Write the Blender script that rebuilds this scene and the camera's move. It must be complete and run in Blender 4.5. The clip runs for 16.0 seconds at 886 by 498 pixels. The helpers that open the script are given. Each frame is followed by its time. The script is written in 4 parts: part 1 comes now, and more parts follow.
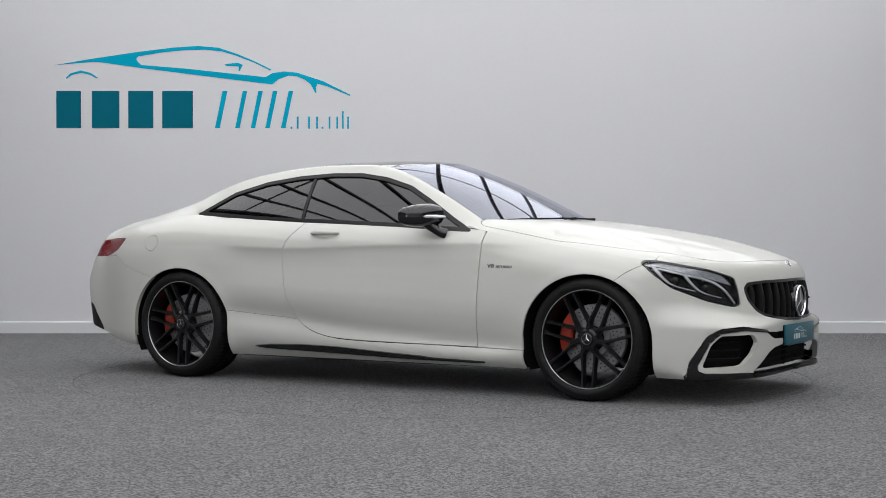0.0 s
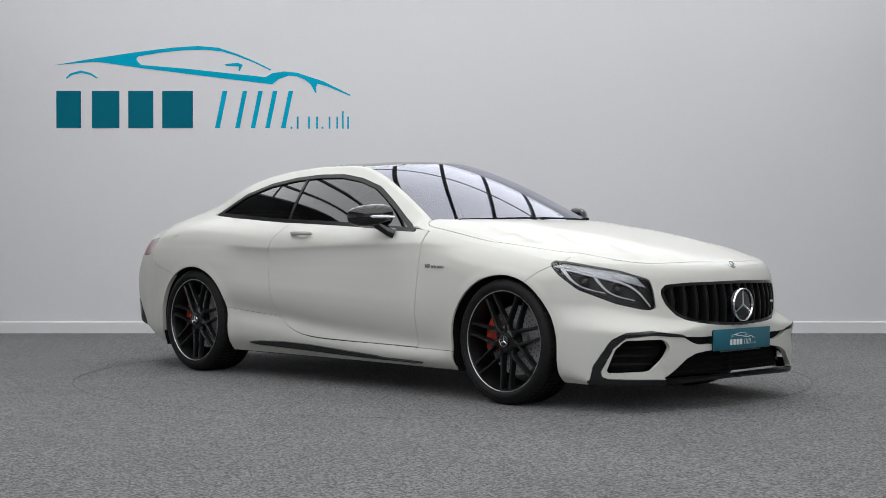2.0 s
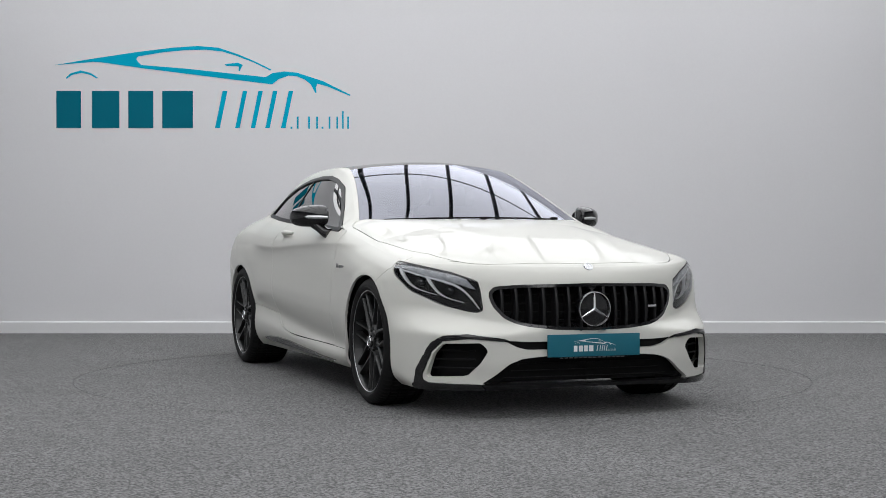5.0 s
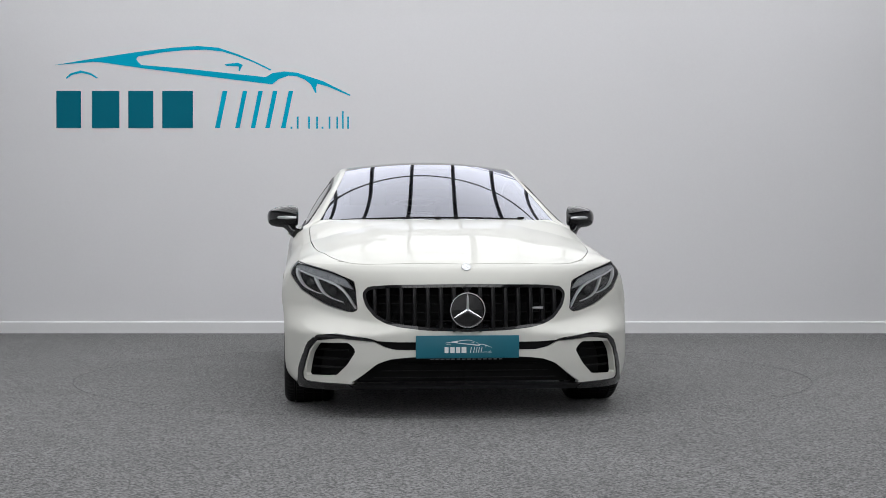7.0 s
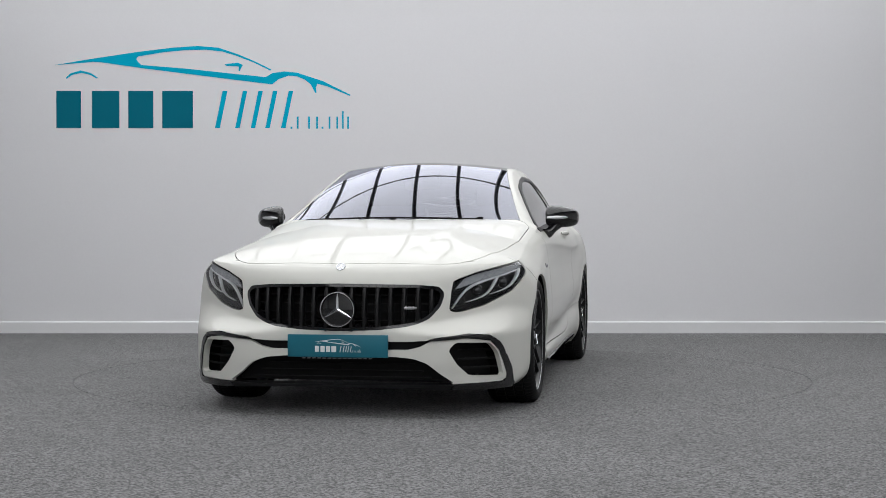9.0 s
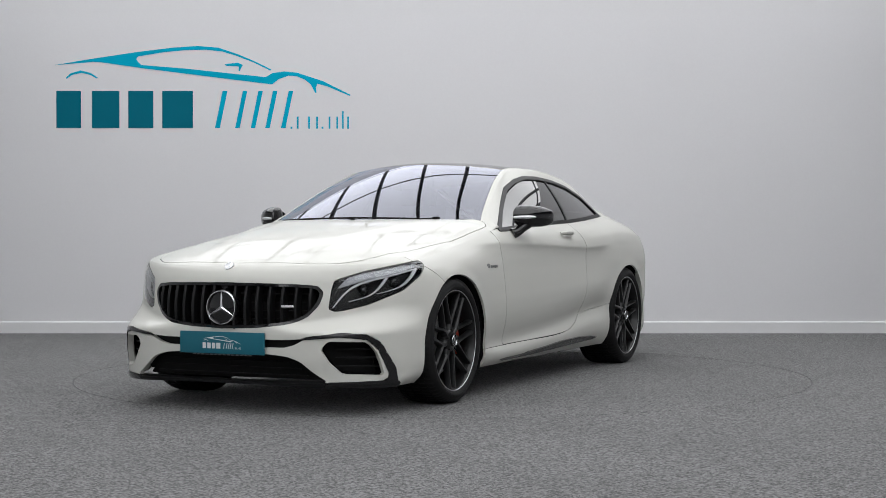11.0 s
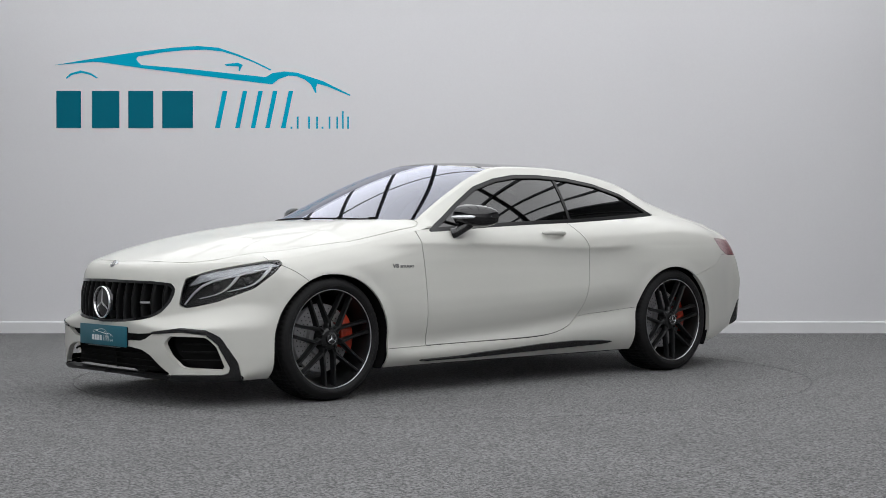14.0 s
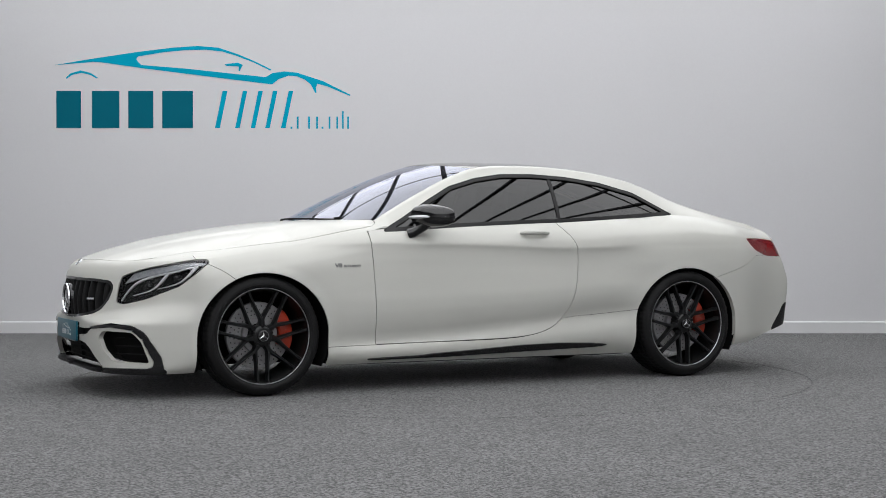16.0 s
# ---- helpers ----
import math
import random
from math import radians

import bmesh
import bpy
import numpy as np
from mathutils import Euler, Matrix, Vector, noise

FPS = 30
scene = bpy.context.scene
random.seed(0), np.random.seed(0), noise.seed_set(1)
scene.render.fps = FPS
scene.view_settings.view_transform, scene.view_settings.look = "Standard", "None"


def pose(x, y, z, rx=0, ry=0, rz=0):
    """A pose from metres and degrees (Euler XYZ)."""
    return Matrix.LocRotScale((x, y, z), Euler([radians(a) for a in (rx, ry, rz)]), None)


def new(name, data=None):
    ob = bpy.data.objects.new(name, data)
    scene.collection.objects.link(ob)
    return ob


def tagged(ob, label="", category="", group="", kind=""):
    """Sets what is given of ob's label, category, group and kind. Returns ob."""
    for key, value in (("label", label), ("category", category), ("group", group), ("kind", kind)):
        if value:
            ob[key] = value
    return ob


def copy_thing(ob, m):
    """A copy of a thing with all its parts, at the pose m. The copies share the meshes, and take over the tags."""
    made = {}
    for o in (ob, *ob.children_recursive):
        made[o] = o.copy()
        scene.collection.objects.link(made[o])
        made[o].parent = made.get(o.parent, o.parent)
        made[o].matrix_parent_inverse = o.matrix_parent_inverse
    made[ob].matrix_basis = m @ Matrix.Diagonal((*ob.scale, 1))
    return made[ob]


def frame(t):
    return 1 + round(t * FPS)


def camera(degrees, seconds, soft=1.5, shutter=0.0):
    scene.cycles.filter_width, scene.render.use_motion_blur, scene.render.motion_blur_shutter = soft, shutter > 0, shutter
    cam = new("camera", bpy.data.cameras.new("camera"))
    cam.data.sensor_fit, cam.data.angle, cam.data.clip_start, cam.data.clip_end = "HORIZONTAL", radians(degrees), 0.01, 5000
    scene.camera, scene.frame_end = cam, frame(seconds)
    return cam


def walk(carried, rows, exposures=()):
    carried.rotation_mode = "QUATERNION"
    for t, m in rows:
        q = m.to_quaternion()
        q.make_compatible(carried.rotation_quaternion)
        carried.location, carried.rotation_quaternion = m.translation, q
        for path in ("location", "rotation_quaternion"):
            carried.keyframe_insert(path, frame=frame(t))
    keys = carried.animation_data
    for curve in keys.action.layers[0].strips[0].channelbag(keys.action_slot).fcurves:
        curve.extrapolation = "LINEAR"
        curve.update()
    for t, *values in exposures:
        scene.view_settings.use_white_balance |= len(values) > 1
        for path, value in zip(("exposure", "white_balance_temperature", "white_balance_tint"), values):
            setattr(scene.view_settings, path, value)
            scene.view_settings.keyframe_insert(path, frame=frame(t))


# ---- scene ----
# ---- camera: stands still before the turntable ----
cam = camera(32.66, 16.0, soft=0.9)
EYE = pose(0, -10.16, 0.94, 90 - 0.54, 0, -0.02)
walk(cam, [(0, EYE), (16, EYE)], exposures=((0, 0.0), (16, 0.0)))

# ---- world and light: a closed hall under a luminous roof light ----
world = bpy.data.worlds.new("world")
scene.world = world
world.use_nodes = True
world.node_tree.nodes["Background"].inputs["Color"].default_value = (0.5, 0.53, 0.56, 1)
world.node_tree.nodes["Background"].inputs["Strength"].default_value = 0.05
GLOW = 1.88


# ---- materials ----
def mat(name, color, rough=0.5, metal=0.0, coat=0.0, vary=0.0, scale=8.0, fine=200.0, bump=0.0, bump_scale=300.0,
        coat_rough=0.03, ior=1.45, sheen=0.0, spec=0.5):
    """Principled surface with two scales of colour variation, roughness wear and fine relief."""
    m = bpy.data.materials.new(name)
    m.use_nodes = True
    nt = m.node_tree
    b = nt.nodes["Principled BSDF"]
    b.inputs["Base Color"].default_value = (*color, 1)
    b.inputs["Roughness"].default_value = rough
    b.inputs["Metallic"].default_value = metal
    b.inputs["Coat Weight"].default_value = coat
    b.inputs["Coat Roughness"].default_value = coat_rough
    b.inputs["IOR"].default_value = ior
    b.inputs["Sheen Weight"].default_value = sheen
    b.inputs["Specular IOR Level"].default_value = spec
    tc = nt.nodes.new("ShaderNodeTexCoord")
    if vary > 0:
        n1 = nt.nodes.new("ShaderNodeTexNoise")
        n1.inputs["Scale"].default_value = scale
        n1.inputs["Detail"].default_value = 4
        n2 = nt.nodes.new("ShaderNodeTexNoise")
        n2.inputs["Scale"].default_value = fine
        n2.inputs["Detail"].default_value = 2
        add = nt.nodes.new("ShaderNodeMath")
        add.operation = "ADD"
        ramp = nt.nodes.new("ShaderNodeMapRange")
        ramp.inputs["From Min"].default_value = 0.7
        ramp.inputs["From Max"].default_value = 1.3
        ramp.inputs["To Min"].default_value = 1 - vary
        ramp.inputs["To Max"].default_value = 1 + vary
        mul = nt.nodes.new("ShaderNodeVectorMath")
        mul.operation = "SCALE"
        mul.inputs[0].default_value = color
        nt.links.new(tc.outputs["Object"], n1.inputs["Vector"])
        nt.links.new(tc.outputs["Object"], n2.inputs["Vector"])
        nt.links.new(n1.outputs["Fac"], add.inputs[0])
        nt.links.new(n2.outputs["Fac"], add.inputs[1])
        nt.links.new(add.outputs[0], ramp.inputs["Value"])
        nt.links.new(ramp.outputs[0], mul.inputs["Scale"])
        nt.links.new(mul.outputs[0], b.inputs["Base Color"])
    if bump > 0:
        n3 = nt.nodes.new("ShaderNodeTexNoise")
        n3.inputs["Scale"].default_value = bump_scale
        n3.inputs["Detail"].default_value = 3
        bp = nt.nodes.new("ShaderNodeBump")
        bp.inputs["Strength"].default_value = bump
        bp.inputs["Distance"].default_value = 0.002
        nt.links.new(tc.outputs["Object"], n3.inputs["Vector"])
        nt.links.new(n3.outputs["Fac"], bp.inputs["Height"])
        nt.links.new(bp.outputs[0], b.inputs["Normal"])
    return m


def glow(name, color, strength):
    m = bpy.data.materials.new(name)
    m.use_nodes = True
    b = m.node_tree.nodes["Principled BSDF"]
    b.inputs["Base Color"].default_value = (*color, 1)
    b.inputs["Emission Color"].default_value = (*color, 1)
    b.inputs["Emission Strength"].default_value = strength
    return m


def glass(name, tint, ior=1.5, rough=0.0, sheen=(1, 1, 1)):
    """A thin pane: tinted see-through with a mirror-like gloss by Fresnel."""
    m = bpy.data.materials.new(name)
    m.use_nodes = True
    nt = m.node_tree
    out = nt.nodes["Material Output"]
    nt.nodes.remove(nt.nodes["Principled BSDF"])
    tr = nt.nodes.new("ShaderNodeBsdfTransparent")
    tr.inputs["Color"].default_value = (*tint, 1)
    gl = nt.nodes.new("ShaderNodeBsdfGlossy")
    gl.inputs["Roughness"].default_value = rough
    gl.inputs["Color"].default_value = (*sheen, 1)
    fr = nt.nodes.new("ShaderNodeFresnel")
    fr.inputs["IOR"].default_value = ior
    # both faces of the pane mirror: 2F / (1 + F)
    twice, more, both = (nt.nodes.new("ShaderNodeMath") for _ in range(3))
    twice.operation, more.operation, both.operation = "MULTIPLY", "ADD", "DIVIDE"
    twice.inputs[1].default_value = 2.0
    more.inputs[1].default_value = 1.0
    mix = nt.nodes.new("ShaderNodeMixShader")
    nt.links.new(fr.outputs[0], twice.inputs[0])
    nt.links.new(fr.outputs[0], more.inputs[0])
    nt.links.new(twice.outputs[0], both.inputs[0])
    nt.links.new(more.outputs[0], both.inputs[1])
    nt.links.new(both.outputs[0], mix.inputs["Fac"])
    nt.links.new(tr.outputs[0], mix.inputs[1])
    nt.links.new(gl.outputs[0], mix.inputs[2])
    nt.links.new(mix.outputs[0], out.inputs["Surface"])
    return m


def carpet_material(name):
    m = mat(name, (0.2, 0.2, 0.205), 0.95, sheen=0.15)
    nt = m.node_tree
    b = nt.nodes["Principled BSDF"]
    tc = nt.nodes.new("ShaderNodeTexCoord")
    fleck = nt.nodes.new("ShaderNodeTexVoronoi")
    fleck.inputs["Scale"].default_value = 112
    fine = nt.nodes.new("ShaderNodeTexNoise")
    fine.inputs["Scale"].default_value = 70
    fine.inputs["Detail"].default_value = 4
    fine.inputs["Roughness"].default_value = 0.75
    tuft = nt.nodes.new("ShaderNodeSeparateColor")
    part_of = nt.nodes.new("ShaderNodeMath")
    part_of.operation = "MULTIPLY_ADD"
    part_of.inputs[1].default_value = 0.45
    big = nt.nodes.new("ShaderNodeTexNoise")
    big.inputs["Scale"].default_value = 1.1
    big.inputs["Detail"].default_value = 5
    ramp = nt.nodes.new("ShaderNodeValToRGB")
    ramp.color_ramp.elements[0].position = 0.56
    ramp.color_ramp.elements[0].color = (0.003, 0.003, 0.0033, 1)
    ramp.color_ramp.elements[1].position = 0.89
    ramp.color_ramp.elements[1].color = (0.200, 0.199, 0.200, 1)
    wear = nt.nodes.new("ShaderNodeMapRange")
    wear.inputs["From Min"].default_value = 0.3
    wear.inputs["From Max"].default_value = 0.7
    wear.inputs["To Min"].default_value = 0.9
    wear.inputs["To Max"].default_value = 1.1
    mul = nt.nodes.new("ShaderNodeVectorMath")
    mul.operation = "SCALE"
    bp = nt.nodes.new("ShaderNodeBump")
    bp.inputs["Strength"].default_value = 0.35
    bp.inputs["Distance"].default_value = 0.004
    for n in (fine, big, fleck):
        nt.links.new(tc.outputs["Object"], n.inputs["Vector"])
    nt.links.new(fleck.outputs["Color"], tuft.inputs[0])
    nt.links.new(tuft.outputs[0], part_of.inputs[0])
    nt.links.new(fine.outputs["Fac"], part_of.inputs[2])
    nt.links.new(part_of.outputs[0], ramp.inputs["Fac"])
    nt.links.new(ramp.outputs["Color"], mul.inputs[0])
    nt.links.new(big.outputs["Fac"], wear.inputs["Value"])
    nt.links.new(wear.outputs[0], mul.inputs["Scale"])
    nt.links.new(mul.outputs[0], b.inputs["Base Color"])
    nt.links.new(part_of.outputs[0], bp.inputs["Height"])
    nt.links.new(bp.outputs[0], b.inputs["Normal"])
    return m


M_WALL = mat("wall_paint", (0.735, 0.73, 0.745), 0.75, vary=0.012, scale=0.6, fine=60, bump=0.08, bump_scale=140)
M_SIDEWALL = mat("side_wall_paint", (0.76, 0.76, 0.77), 0.75, vary=0.012, scale=0.6, fine=60)
M_SKIRT = mat("skirting_paint", (0.74, 0.74, 0.75), 0.55, vary=0.012, scale=3, fine=80)
M_FARWALL = mat("far_wall_paint", (0.82, 0.82, 0.82), 0.7, vary=0.05, scale=1, fine=30)
M_CARPET = carpet_material("grey_carpet")
M_BEAM = mat("dark_steel", (0.15, 0.155, 0.165), 0.5, vary=0.1, scale=2, fine=50)
M_ROOFLIGHT = glow("roof_light", (0.97, 0.98, 1.0), GLOW)
M_EDGE = mat("dark_gap_filler", (0.075, 0.075, 0.078), 0.6, vary=0.2, scale=3, fine=40)
M_TEAL = mat("dark_teal_vinyl", (0.002, 0.140, 0.20), 0.8, vary=0.02, scale=3, spec=0.1)
M_CYAN = mat("turquoise_vinyl", (0.0, 0.39, 0.57), 0.8, vary=0.02, scale=3, spec=0.1)
M_PAINT = mat("pearl_white_paint", (0.605, 0.603, 0.562), 0.5, coat=0.5, coat_rough=0.015, vary=0.008, scale=2, fine=900,
              ior=1.5, spec=0.2)
M_GLOSS = mat("gloss_black", (0.006, 0.006, 0.007), 0.08, coat=0.6, vary=0.1, scale=6)
M_SATIN = mat("satin_black", (0.006, 0.006, 0.0065), 0.4, spec=0.35, vary=0.1, scale=20)
M_PLASTIC = mat("black_plastic", (0.007, 0.007, 0.0075), 0.75, spec=0.2, vary=0.15, scale=30, bump=0.1, bump_scale=600)
M_RUBBER = mat("tyre_rubber", (0.0105, 0.0105, 0.011), 0.6, spec=0.25, vary=0.2, scale=12, fine=150, bump=0.15, bump_scale=500)
M_WHEEL = mat("black_wheel_lacquer", (0.0075, 0.008, 0.0085), 0.3, coat=0.25, spec=0.35, vary=0.1, scale=15)
M_CHROME = mat("chrome", (0.75, 0.76, 0.78), 0.08, 1.0)
M_ALU = mat("machined_aluminium", (0.55, 0.56, 0.58), 0.28, 1.0, vary=0.05, scale=40)
M_DISC = mat("brake_disc_steel", (0.40, 0.40, 0.41), 0.45, 0.45, vary=0.15, scale=30)
M_CALIPER = mat("red_caliper_paint", (0.42, 0.035, 0.012), 0.35, coat=0.4, vary=0.05, scale=30)
M_SIDEGLASS = glass("tinted_side_glass", (0.045, 0.047, 0.05), 1.38)
M_SCREEN = glass("coated_windscreen_glass", (0.36, 0.38, 0.40), 1.62, sheen=(0.87, 0.89, 1.0))
M_ROOFGLASS = glass("black_roof_glass", (0.02, 0.02, 0.022), 1.4)
M_LAMPGLASS = glass("clear_lamp_cover", (0.93, 0.94, 0.95), 1.3)
M_TAIL = mat("red_tail_lamp", (0.20, 0.008, 0.011), 0.12, coat=1.0, vary=0.15, scale=30)
M_LEATHER = mat("dark_leather", (0.016, 0.016, 0.017), 0.55, vary=0.2, scale=20, bump=0.1)
M_PLATE = mat("teal_show_plate", (0.010, 0.125, 0.175), 0.28, vary=0.03, scale=10)
M_WHITE = mat("white_print", (0.72, 0.75, 0.76), 0.5, vary=0.01)
M_REFLECT = mat("lamp_reflector", (0.72, 0.73, 0.75), 0.22, 0.5, vary=0.05, scale=40)
M_DRL = mat("frosted_light_guide", (0.80, 0.81, 0.82), 0.30, vary=0.01)
M_BROW = mat("ribbed_clear_plastic", (0.50, 0.51, 0.53), 0.22, 0.3, vary=0.25, scale=45, fine=140)
M_GREY = mat("grey_marking", (0.22, 0.22, 0.225), 0.3, 0.6)


# ---- building helpers ----
def link_mesh(name, me, material, parent=None, label=""):
    me.materials.append(material)
    ob = new(name, me)
    if parent is not None:
        ob.parent = parent
    if label:
        tagged(ob, label)
    return ob


def part(name, bm, material, parent=None, label="", smooth=True):
    me = bpy.data.meshes.new(name)
    bmesh.ops.recalc_face_normals(bm, faces=bm.faces)
    bm.to_mesh(me)
    bm.free()
    for p in me.polygons:
        p.use_smooth = smooth
    if smooth:
        me.set_sharp_from_angle(angle=radians(38))
    return link_mesh(name, me, material, parent, label)


def box(bm, x0, x1, y0, y1, z0, z1, bevel=0.0, m=None):
    r = bmesh.ops.create_cube(bm, size=1.0)
    vs = r["verts"]
    for v in vs:
        v.co = Vector(((x0 + x1) / 2 + v.co.x * (x1 - x0), (y0 + y1) / 2 + v.co.y * (y1 - y0), (z0 + z1) / 2 + v.co.z * (z1 - z0)))
        if m is not None:
            v.co = m @ v.co
    if bevel > 0:
        es = list({e for v in vs for e in v.link_edges})
        bmesh.ops.bevel(bm, geom=es, offset=bevel, segments=2, affect="EDGES", profile=0.6)
    return bm


def revolve(bm, profile, n=96, arc=2 * math.pi, start=0.0, closed_profile=False):
    """Turn a profile of (radius, along) round the y axis."""
    full = abs(arc - 2 * math.pi) < 1e-6
    cols = n if full else n + 1
    rows = []
    for i in range(cols):
        a = start + arc * i / n
        rows.append([bm.verts.new((r * math.cos(a), y, r * math.sin(a))) for r, y in profile])
    k = len(profile)
    for i in range(n):
        a, b = rows[i], rows[(i + 1) % cols]
        for j in range(k if closed_profile else k - 1):
            q = (j + 1) % k
            bm.faces.new((a[j], a[q], b[q], b[j]))
    return bm


def prism(bm, poly, to3d, depth):
    """A slab from a flat outline: to3d(u, v, w) with w from 0 to depth."""
    lo = [bm.verts.new(to3d(u, v, 0)) for u, v in poly]
    hi = [bm.verts.new(to3d(u, v, depth)) for u, v in poly]
    bm.faces.new(hi)
    bm.faces.new(lo[::-1])
    for i in range(len(poly)):
        j = (i + 1) % len(poly)
        bm.faces.new((lo[i], lo[j], hi[j], hi[i]))
    return bm


def tube(bm, pts, radius, n=8):
    """A round bar along points; radius may be a list."""
    pts = [Vector(p) for p in pts]
    rings = []
    for i, p in enumerate(pts):
        d = (pts[min(i + 1, len(pts) - 1)] - pts[max(i - 1, 0)]).normalized()
        u = d.cross(Vector((0, 0, 1)))
        if u.length < 1e-3:
            u = d.cross(Vector((1, 0, 0)))
        u.normalize()
        w = d.cross(u)
        r = radius[i] if isinstance(radius, (list, tuple)) else radius
        rings.append([bm.verts.new(p + r * (math.cos(a) * u + math.sin(a) * w)) for a in [2 * math.pi * k / n for k in range(n)]])
    for a, b in zip(rings, rings[1:]):
        for k in range(n):
            bm.faces.new((a[k], a[(k + 1) % n], b[(k + 1) % n], b[k]))
    bm.faces.new(rings[0])
    bm.faces.new(rings[-1][::-1])
    return bm


def smooth_line(pts, times=2, closed=True, r=0.03):
    """Round off the corners of a line by cutting them, within r of each corner."""
    pts = np.array(pts, float)
    if closed:
        fine = []
        for a, b in zip(pts, np.roll(pts, -1, axis=0)):
            d = np.linalg.norm(b - a)
            k = min(r, 0.45 * d) / max(d, 1e-9)
            fine += [a, a + k * (b - a), b - k * (b - a)]
        pts = np.array(fine)
    for _ in range(times):
        nxt = np.roll(pts, -1, axis=0)
        a, b = 0.75 * pts + 0.25 * nxt, 0.25 * pts + 0.75 * nxt
        if closed:
            pts = np.stack([a, b], 1).reshape(-1, 2)
        else:
            mid = np.stack([a, b], 1)[:-1].reshape(-1, 2)
            pts = np.vstack([pts[:1], mid, pts[-1:]])
    return pts


def spline(xs, ys):
    """Smooth curve through knots, without overshoot."""
    order = np.argsort(xs)
    xs, ys = np.array(xs, float)[order], np.array(ys, float)[order]
    h = np.diff(xs)
    d = np.diff(ys) / h
    m = np.empty_like(xs)
    m[0], m[-1] = d[0], d[-1]
    same = d[:-1] * d[1:] > 0
    w1, w2 = 2 * h[1:] + h[:-1], h[1:] + 2 * h[:-1]
    with np.errstate(all="ignore"):
        m[1:-1] = np.where(same, (w1 + w2) / (w1 / d[:-1] + w2 / d[1:]), 0)

    def f(x):
        x = np.clip(np.asarray(x, float), xs[0], xs[-1])
        i = np.clip(np.searchsorted(xs, x) - 1, 0, len(xs) - 2)
        t = (x - xs[i]) / h[i]
        return ((1 + 2 * t) * (1 - t) ** 2 * ys[i] + t * (1 - t) ** 2 * h[i] * m[i]
                + t * t * (3 - 2 * t) * ys[i + 1] + t * t * (t - 1) * h[i] * m[i + 1])
    return f


# ---- the hall ----
WALL_Y, WALL_TOP, END_Y, BACK_Y, SIDE_X, ROOF_Z, DISC_R = 4.273, 3.32, 9.2, -13.0, 8.5, 4.2, 2.42


def slab(name, x0, x1, y0, y1, z0, z1, material, label, category):
    ob = part(name, box(bmesh.new(), x0, x1, y0, y1, z0, z1), material, smooth=False)
    return tagged(ob, label, category, kind="structure")


slab("wall_north", -SIDE_X, SIDE_X, WALL_Y, WALL_Y + 0.2, -0.1, WALL_TOP, M_WALL, "smooth pale grey painted showroom partition wall", "wall")
slab("wall_far", -SIDE_X, SIDE_X, END_Y, END_Y + 0.2, -0.1, ROOF_Z + 0.3, M_FARWALL, "white painted wall beyond the partition", "wall")
# unseen side and south walls, made pale to bounce light onto the car
slab("wall_east", SIDE_X, SIDE_X + 0.2, BACK_Y - 0.2, END_Y + 0.2, -0.1, ROOF_Z + 0.3, M_SIDEWALL, "unseen side wall, kept pale to bounce light on the flanks", "wall")
slab("wall_west", -SIDE_X - 0.2, -SIDE_X, BACK_Y - 0.2, END_Y + 0.2, -0.1, ROOF_Z + 0.3, M_SIDEWALL, "unseen side wall, kept pale to bounce light on the flanks", "wall")
slab("wall_south", -SIDE_X, SIDE_X, BACK_Y - 0.2, BACK_Y, -0.1, ROOF_Z + 0.3, M_FARWALL, "unseen white wall, added to bounce light onto the car", "wall")


def build_skirting():
    bm = bmesh.new()
    prof = [(0, 0), (0.018, 0), (0.018, 0.098), (0.014, 0.108), (0.006, 0.115), (0, 0.115)]
    prism(bm, prof, lambda u, v, w: (-SIDE_X + w, WALL_Y - u, v), 2 * SIDE_X)
    tagged(part("baseboard", bm, M_SKIRT, smooth=False), "white painted skirting board along the grey wall", "baseboard", kind="structure")


def build_floor():
    bm = bmesh.new()
    n = 128
    inner, deep, outer = [], [], []
    for i in range(n):
        a = 2 * math.pi * (i + 0.5) / n
        c, s = math.cos(a), math.sin(a)
        inner.append(bm.verts.new((DISC_R * c, DISC_R * s, 0)))
        deep.append(bm.verts.new((DISC_R * c, DISC_R * s, -0.05)))
        k = min((SIDE_X + 0.1) / abs(c), (END_Y + 0.1 if s > 0 else -BACK_Y + 0.1) / abs(s))
        outer.append(bm.verts.new((k * c, k * s, 0)))
    corners = [(SIDE_X + 0.1, END_Y + 0.1), (-SIDE_X - 0.1, END_Y + 0.1), (-SIDE_X - 0.1, BACK_Y - 0.1), (SIDE_X + 0.1, BACK_Y - 0.1)]
    for i in range(n):
        j = (i + 1) % n
        bm.faces.new((inner[i], outer[i], outer[j], inner[j]))
        bm.faces.new((inner[i], inner[j], deep[j], deep[i]))
        p, q = outer[i].co, outer[j].co
        if abs(p.x - q.x) > 1e-4 and abs(p.y - q.y) > 1e-4:
            c = min(corners, key=lambda k: (k[0] - p.x) ** 2 + (k[1] - p.y) ** 2)
            bm.faces.new((outer[i], bm.verts.new((*c, 0)), outer[j]))
    tagged(part("floor", bm, M_CARPET, smooth=False), "mottled grey loop-pile carpet on the showroom floor", "carpet", kind="structure")


